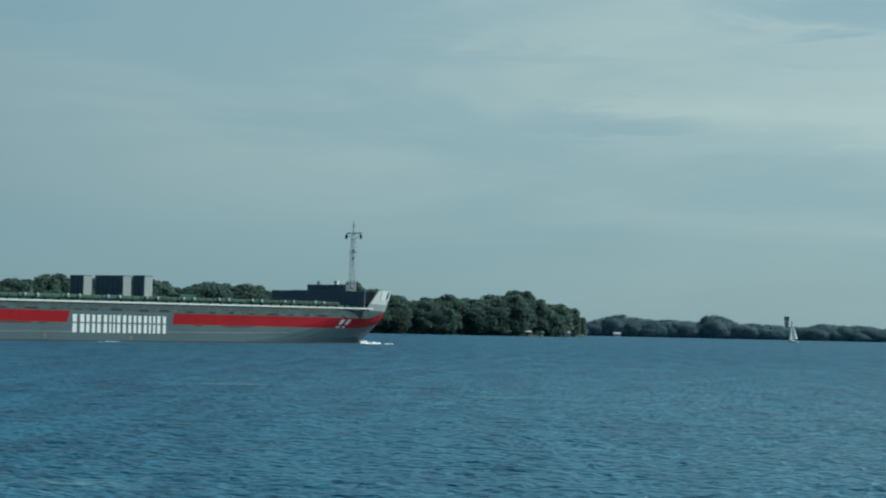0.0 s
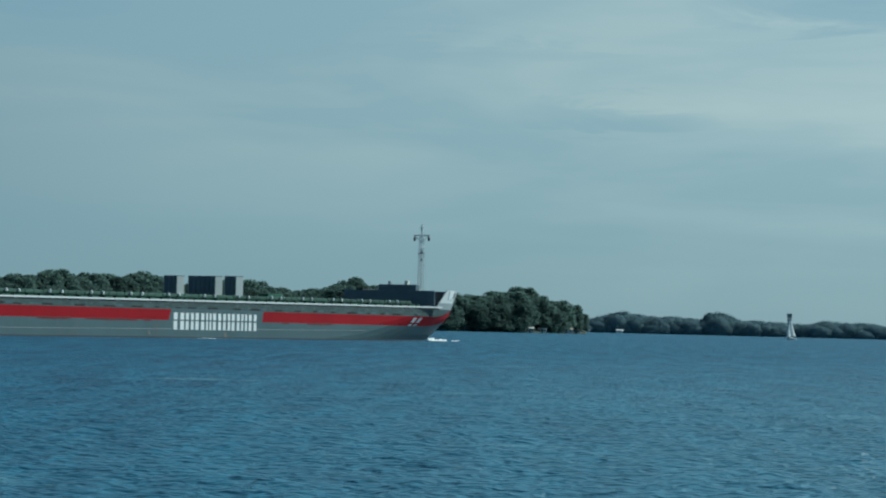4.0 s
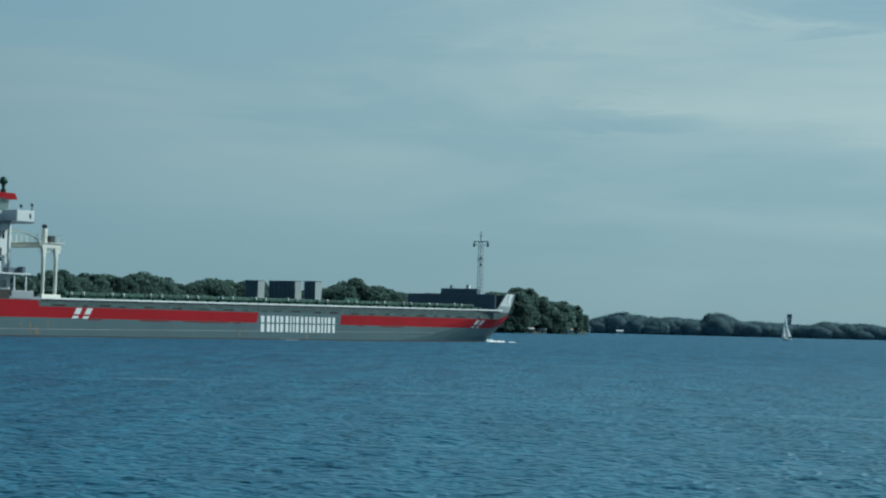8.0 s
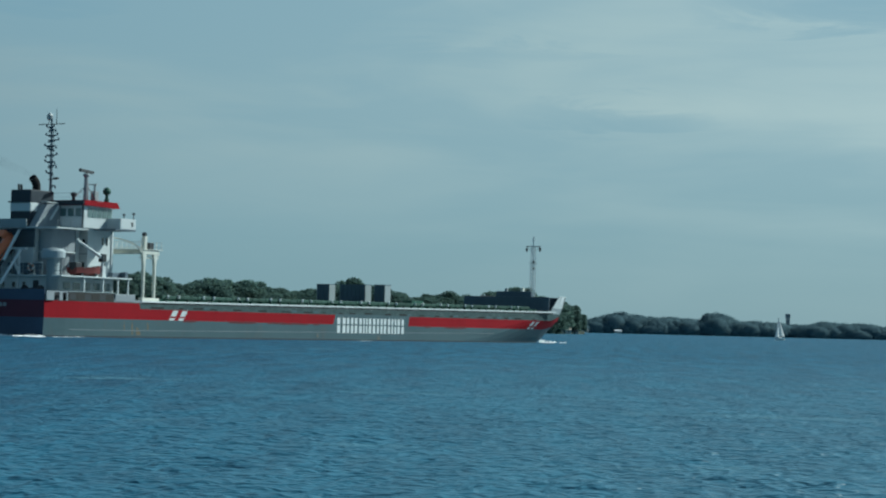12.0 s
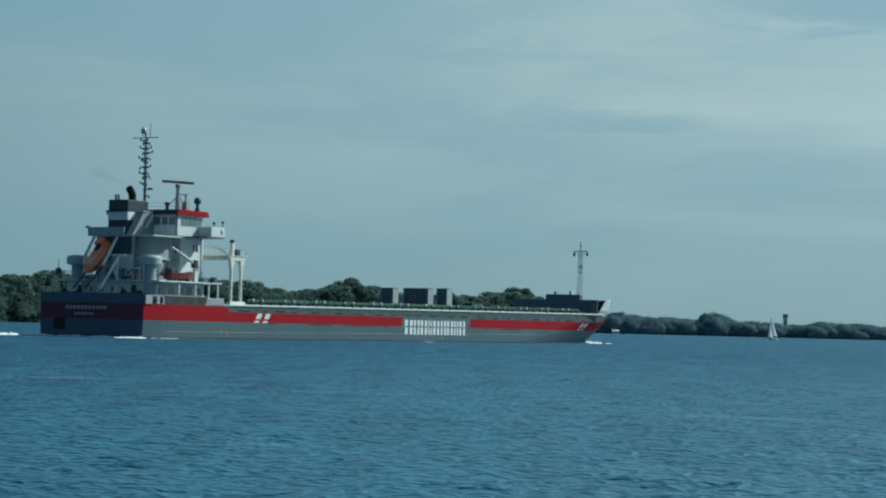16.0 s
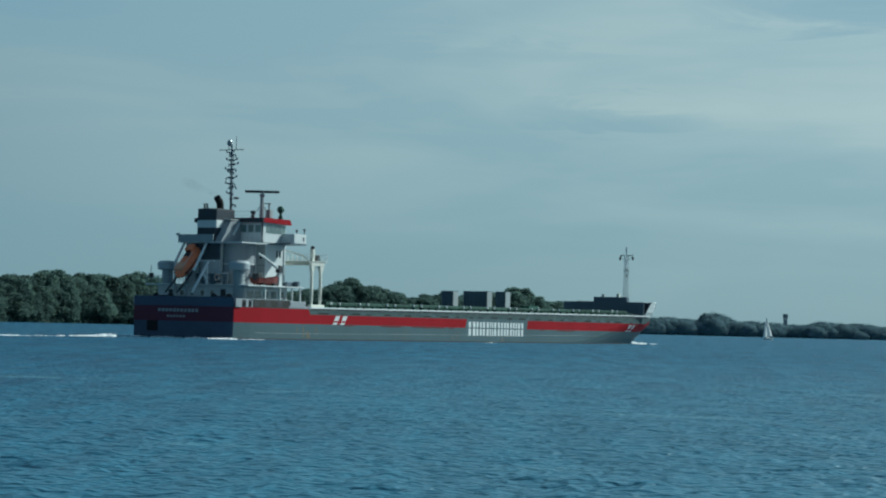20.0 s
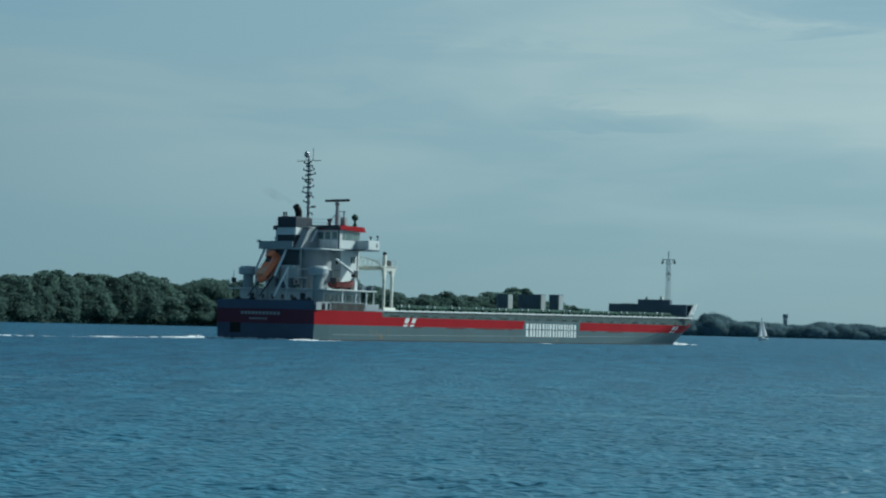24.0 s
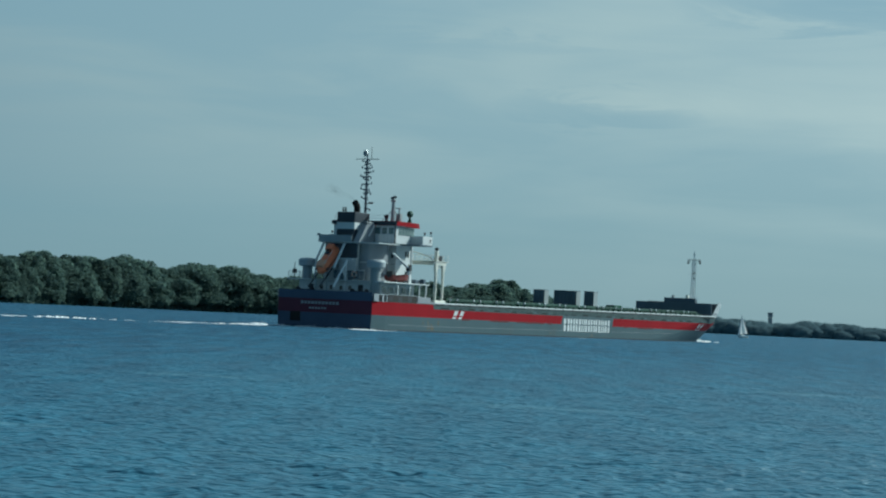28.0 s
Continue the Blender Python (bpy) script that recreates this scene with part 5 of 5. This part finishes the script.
arch = [(16.4, 7.6 * math.cos(radians(a)), 9.8 + 1.9 * math.sin(radians(a))) for a in range(180, -1, -12)]
for p, q in zip(arch, arch[1:]):
    rod(bm, p, q, 0.09, 0.09, 6)
rod(bm, (16.5, -7.3, 9.2), (20.0, -7.3, 9.2), 0.07, 0.07, 6)
for k in range(6):
    rod(bm, (16.5 + k * 0.6, -7.3, 9.2 if k % 2 else 9.7), (17.1 + k * 0.6, -7.3, 9.7 if k % 2 else 9.2), 0.05, 0.05, 4)
part("cable_arch", bm, M["cream"], crane, "cream arched pipe over the walkway")
part("crane_cab", boxes((17.0, 17.45, -7.6, -7.1, 10.05, 11.7), bevel=0.06), M["cream"], crane)
bm = bmesh.new()
lathe(bm, [(0.15, 0), (0.28, 0.1), (0.28, 0.35), (0.1, 0.45)], (17.22, -7.35, 11.7), 8)
part("beacon", bm, M["darksteel"], crane)
part("hoist", boxes((18.4, 19.2, -7.2, -6.2, 10.05, 11.0), bevel=0.08), M["darksteel"], crane)
aboard(crane, Matrix())

for y0, y1 in ((3.95, 6.1), (-2.05, 2.2), (-5.25, -3.45)):
    w = y1 - y0
    b = thing("grain_bulkhead", "grey steel bulkhead block parked upright on the hatches", "bulkhead", group="bulkheads on the hatches")
    h = 2.36
    bm = boxes((0, 1.4, 0.06, w - 0.06, 0, h), bevel=0.04)
    part("panel", bm, M["slate"], b, "dark slate-blue bulkhead panel")
    for yy in (0, w - 0.06):
        part("side_plate", boxes((-0.06, 1.42, yy, yy + 0.06, 0, h), bevel=0.015), M["box"], b, "light grey side plate")
    for k in range(int(w / 0.7)):
        yy = 0.25 + k * 0.7
        part("stiffener", boxes((-0.08, 0.0, yy, yy + 0.12, 0.1, h - 0.1)), M["slate"], b)
    part("top_rim", boxes((-0.05, 1.45, -0.03, w + 0.03, h, h + 0.06)), M["slate"], b)
    aboard(b, pose(72.4, y0, deck_z(72.4) + 1.09))

# ---- foam that goes with the ship ----
def foam_patch(name, label, spots, seed, grain=1.0):
    """Low ragged heaps of foam."""
    rng = np.random.default_rng(seed)
    verts, faces = [], []
    for x, y, lx, ly, h in spots:
        n = max(6, int(8 * lx / grain))
        for _ in range(n):
            px, py = x + rng.normal() * lx * 0.45, y + rng.normal() * ly * 0.45
            s = (0.25 + 0.5 * rng.random()) * min(1.0, 0.5 + lx * 0.1) * grain
            hh = h * (0.3 + 0.7 * rng.random())
            i = len(verts)
            m = 7
            ring = [(px + s * 1.6 * (0.7 + 0.6 * rng.random()) * math.cos(6.283 * k / m), py + s * (0.7 + 0.6 * rng.random()) * math.sin(6.283 * k / m), -0.05) for k in range(m)]
            verts += ring + [(px + s * 0.3 * rng.normal(), py, hh)]
            faces += [(i + k, i + (k + 1) % m, i + m) for k in range(m)]
    ob = new(name, mesh_of(name, verts, faces, [M["foam"]], smooth=True))
    tagged(ob, label, "foam", kind="stuff")
    return aboard(ob, Matrix())


foam_patch("bow_wave", "white curl of foam thrown up by the bow", [(126.3, -1.0, 1.0, 0.6, 0.55), (127.9, -1.9, 1.5, 0.6, 0.32), (129.6, -3.0, 1.6, 0.5, 0.12), (124.8, -2.2, 1.2, 0.5, 0.12)], 1, 0.7)
foam_patch("side_foam", "thin broken white line of foam along the hull", [(x, -8.25 - 0.2 * math.sin(x), 2.2, 0.2, 0.05) for x in (2, 5, 63)], 2)
foam_patch("stern_wave", "bright white foam line under the stern", [(-1.9 + 0.12 * y + 0.4 * math.sin(y * 2.1), y, 0.6, 0.8, 0.20 + 0.08 * math.sin(y * 1.3)) for y in (-9.4, -8.7, -8, -7.2, -6.4, -5.5, -4.6, -3.7, -2.8, -1.9, -1, 0, 1, 2.2, 3.4, 4.6, 5.8, 7, 8)], 3, 0.5)
rng = np.random.default_rng(21)
spots = []
for i in range(150):
    back = 9 + 150 * (i / 150) ** 1.15 + rng.random()
    strong = 0.5 + 0.5 * math.sin(back * 0.21) * math.sin(back * 0.083 + 0.8)
    if rng.random() < 0.45 + 0.55 * strong:
        spots.append((-back, 2.0 + 2.2 * math.sin(back * 0.13) + rng.normal() * (0.6 + 0.012 * back), 0.5 + 1.6 * rng.random() ** 2, 0.35, (0.02 + 0.30 * strong ** 1.6 * rng.random()) * (1 - 0.003 * back) * (1 + 1.1 * math.exp((9 - back) / 14))))
foam_patch("wake", "long broken white wake astern of the ship", spots, 4, 0.36)

# thin exhaust haze drifting aft from the funnel
def haze_material():
    mat = bpy.data.materials.new("exhaust_haze")
    mat.use_nodes = True
    N = Nodes(mat.node_tree)
    d = N.add("ShaderNodeBsdfDiffuse", {"Color": (0.05, 0.05, 0.05, 1)})
    t = N.add("ShaderNodeBsdfTransparent")
    co = N.add("ShaderNodeTexCoord").outputs["Object"]
    thin = N.ramp(N.noise(co, 0.8, 3.0), [(0.3, (0.997, 0.997, 0.997)), (0.7, (0.982, 0.982, 0.982))])
    mx = N.add("ShaderNodeMixShader", {0: thin, 1: d.outputs[0], 2: t.outputs[0]})
    N.add("ShaderNodeOutputMaterial", {"Surface": mx.outputs[0]})
    return mat


rng = np.random.default_rng(8)
bm = bmesh.new()
for i in range(10):
    m = Matrix.LocRotScale((5.2 - i * 0.55, -0.6 + 0.2 * rng.normal() + i * 0.10, 17.95 + i * 0.15 + 0.10 * rng.normal()), None, (0.7 + i * 0.06, 0.4 + i * 0.04, 0.28 + i * 0.05))
    bmesh.ops.create_icosphere(bm, subdivisions=2, radius=1.0, matrix=m)
haze = new("exhaust_smoke", bpy.data.meshes.new("exhaust_smoke"))
bm.to_mesh(haze.data)
bm.free()
haze.data.materials.append(haze_material())
aboard(tagged(haze, "thin grey exhaust smoke drifting aft of the funnel", "smoke", kind="stuff"), Matrix())

# ---- sailing boat ----
def sailing_boat():
    ob = thing("sailing_boat", "small white sailing boat with its sails up", "sailing boat")
    bm = bmesh.new()
    rings = []
    for x, w, top in ((-2.9, 0.75, 0.75), (-1.5, 1.05, 0.75), (0.3, 1.15, 0.8), (1.8, 0.8, 0.9), (3.1, 0.05, 1.05)):
        rings.append([bm.verts.new(p) for p in ((x, -w, top), (x, -w * 0.75, 0.1), (x, 0, -0.35), (x, w * 0.75, 0.1), (x, w, top))])
    for a, b in zip(rings, rings[1:]):
        for i in range(4):
            bm.faces.new((a[i], a[i + 1], b[i + 1], b[i]))
        bm.faces.new((a[4], a[0], b[0], b[4]))
    bm.faces.new(rings[0])
    bm.faces.new(rings[-1])
    part("boat_hull", bm, M["white"], ob)
    part("cabin", boxes((-0.6, 1.4, -0.6, 0.6, 0.75, 1.25), bevel=0.08), M["white"], ob)
    bm = bmesh.new()
    rod(bm, (0.4, 0, 0.7), (0.4, 0, 9.2), 0.07, 0.05)
    part("mast", bm, M["steel"], ob)
    bm = bmesh.new()
    rod(bm, (0.4, 0, 1.6), (-2.8, 0.5, 1.5), 0.06)
    part("boom", bm, M["steel"], ob)

    def sail(name, lo, hi, label):
        """A sail of rigid cloth between two curved edges, with belly and thickness."""
        verts, faces = [], []
        for s in (0, 0.02):
            for i in range(9):
                t = i / 8
                a, b = Vector(lo[0]).lerp(Vector(lo[1]), t), Vector(hi[0]).lerp(Vector(hi[1]), t)
                for j in range(5):
                    u = j / 4
                    p = a.lerp(b, u)
                    p.y += 0.45 * math.sin(math.pi * u) * (1 - t * 0.7) + s
                    verts.append(p)
        for s in (0, 45):
            for i in range(8):
                for j in range(4):
                    q = (s + i * 5 + j, s + i * 5 + j + 1, s + (i + 1) * 5 + j + 1, s + (i + 1) * 5 + j)
                    faces.append(q if s == 0 else q[::-1])
        part(name, mesh_of(name, verts, faces, [M["sail"]], smooth=True), None, ob, label)

    sail("mainsail", [(0.3, 0, 1.7), (0.35, 0, 9.0)], [(-2.7, 0.45, 1.6), (0.1, 0, 9.0)], "white mainsail")
    sail("jib", [(0.5, 0.2, 1.5), (0.55, 0, 7.8)], [(3.0, 0, 1.1), (0.6, 0, 7.9)], "white jib")
    return ob


sailboat = sailing_boat()

# ---- the far bank's tower and houses ----
tower = thing("tower", "dark square tower rising over the far woods", "tower", pose(0.1606 * 1960, 1960, 2.0))
part("shaft", boxes((-1.6, 1.6, -1.6, 1.6, -1, 14.5)), M["stone"], tower)
part("head", boxes((-2.0, 2.0, -2.0, 2.0, 15.6, 19.6), bevel=0.1), M["stone"], tower)
part("gallery", boxes((-1.7, 1.7, -1.7, 1.7, 14.5, 15.6)), M["wall"], tower, "pale gallery under the head")
for k in range(3):
    part("window", boxes((-1.3 + k * 0.95, -0.7 + k * 0.95, -2.03, -1.98, 17.6, 18.9)), M["glass"], tower)


def cottage(az, d, w, deep, wall, rise, roof, label, turn=0):
    ob = thing("house", label, "house", pose(az * d, d, 0.5, 0, 0, turn), group="houses along the bank")
    part("wall", boxes((-w / 2, w / 2, -deep / 2, deep / 2, -0.5, wall)), M["wall"], ob)
    bm = bmesh.new()
    prism(bm, [(-deep / 2 - 0.4, wall), (deep / 2 + 0.4, wall), (0, wall + rise)], "x", -w / 2 - 0.3, w / 2 + 0.3)
    part("roof", bm, M[roof], ob)
    part("door", boxes((-w * 0.1, w * 0.1 if w < 5 else 0.6 - w * 0.1, -deep / 2 - 0.06, -deep / 2, -0.3, 1.45)), M["darksteel"], ob)
    for k in (-0.33, 0.3):
        part("window", boxes((w * k - 0.5, w * k + 0.5, -deep / 2 - 0.05, -deep / 2, 0.5, 1.2)), M["glass"], ob)


for az, off, w, wall, rise, roof, label in ((0.0395, -1.0, 3.2, 1.7, 0.8, "roofgrey", "small white boathouse at the water's edge"), (0.0452, -1.5, 3.4, 1.5, 0.8, "roofgrey", "small white cottage under the trees"),
                                           (0.0568, -2.0, 5.0, 1.6, 1.1, "roofred", "white cottage with a faded tan roof on the bank"), (0.0612, -3.0, 3.2, 1.5, 0.8, "roofred", "small tan-roofed shed on the bank")):
    cottage(az, shore(az) + off + 5, w * 1.15, 3.4, wall, rise * 0.9, roof, label)
cottage(0.0815, 1889, 6.0, 5.0, 1.8, 1.2, "roofgrey", "long white house on the far bank")
cottage(0.0665, 1889, 4.0, 4.0, 1.6, 1.0, "roofred", "tan-roofed house on the far bank")


# ---- what moves ----
def motions():
    times = [0.0, 2.0, 4.0, 6.0, 8.0, 10.0, 12.0, 14.0, 16.0, 18.0, 20.0, 22.0, 24.0, 26.0, 28.0]
    for ob, m in RIDERS:
        walk(ob, [(t, sailed(t) @ m) for t in times])
    # the sailing boat creeps to the left, away on the far side of the channel
    walk(sailboat, [(t, pose((0.1637 - 0.00056 * t) * 880, 880, 0, 4, 0, 222)) for t in (0.0, 7.0, 14.0, 21.0, 28.0)])
    # the scanner turns once in 2.48 s
    walk(scanner, [(k * 0.5, pose(*RADAR, 0, 0, -51.3 - 360 * (k * 0.5 - 15.6) / 2.48)) for k in range(57)])
    # wind waves run slowly across
    walk(water, [(t, pose(-0.35 * t, -0.12 * t, 0)) for t in (0.0, 7.0, 14.0, 21.0, 28.0)])


motions()
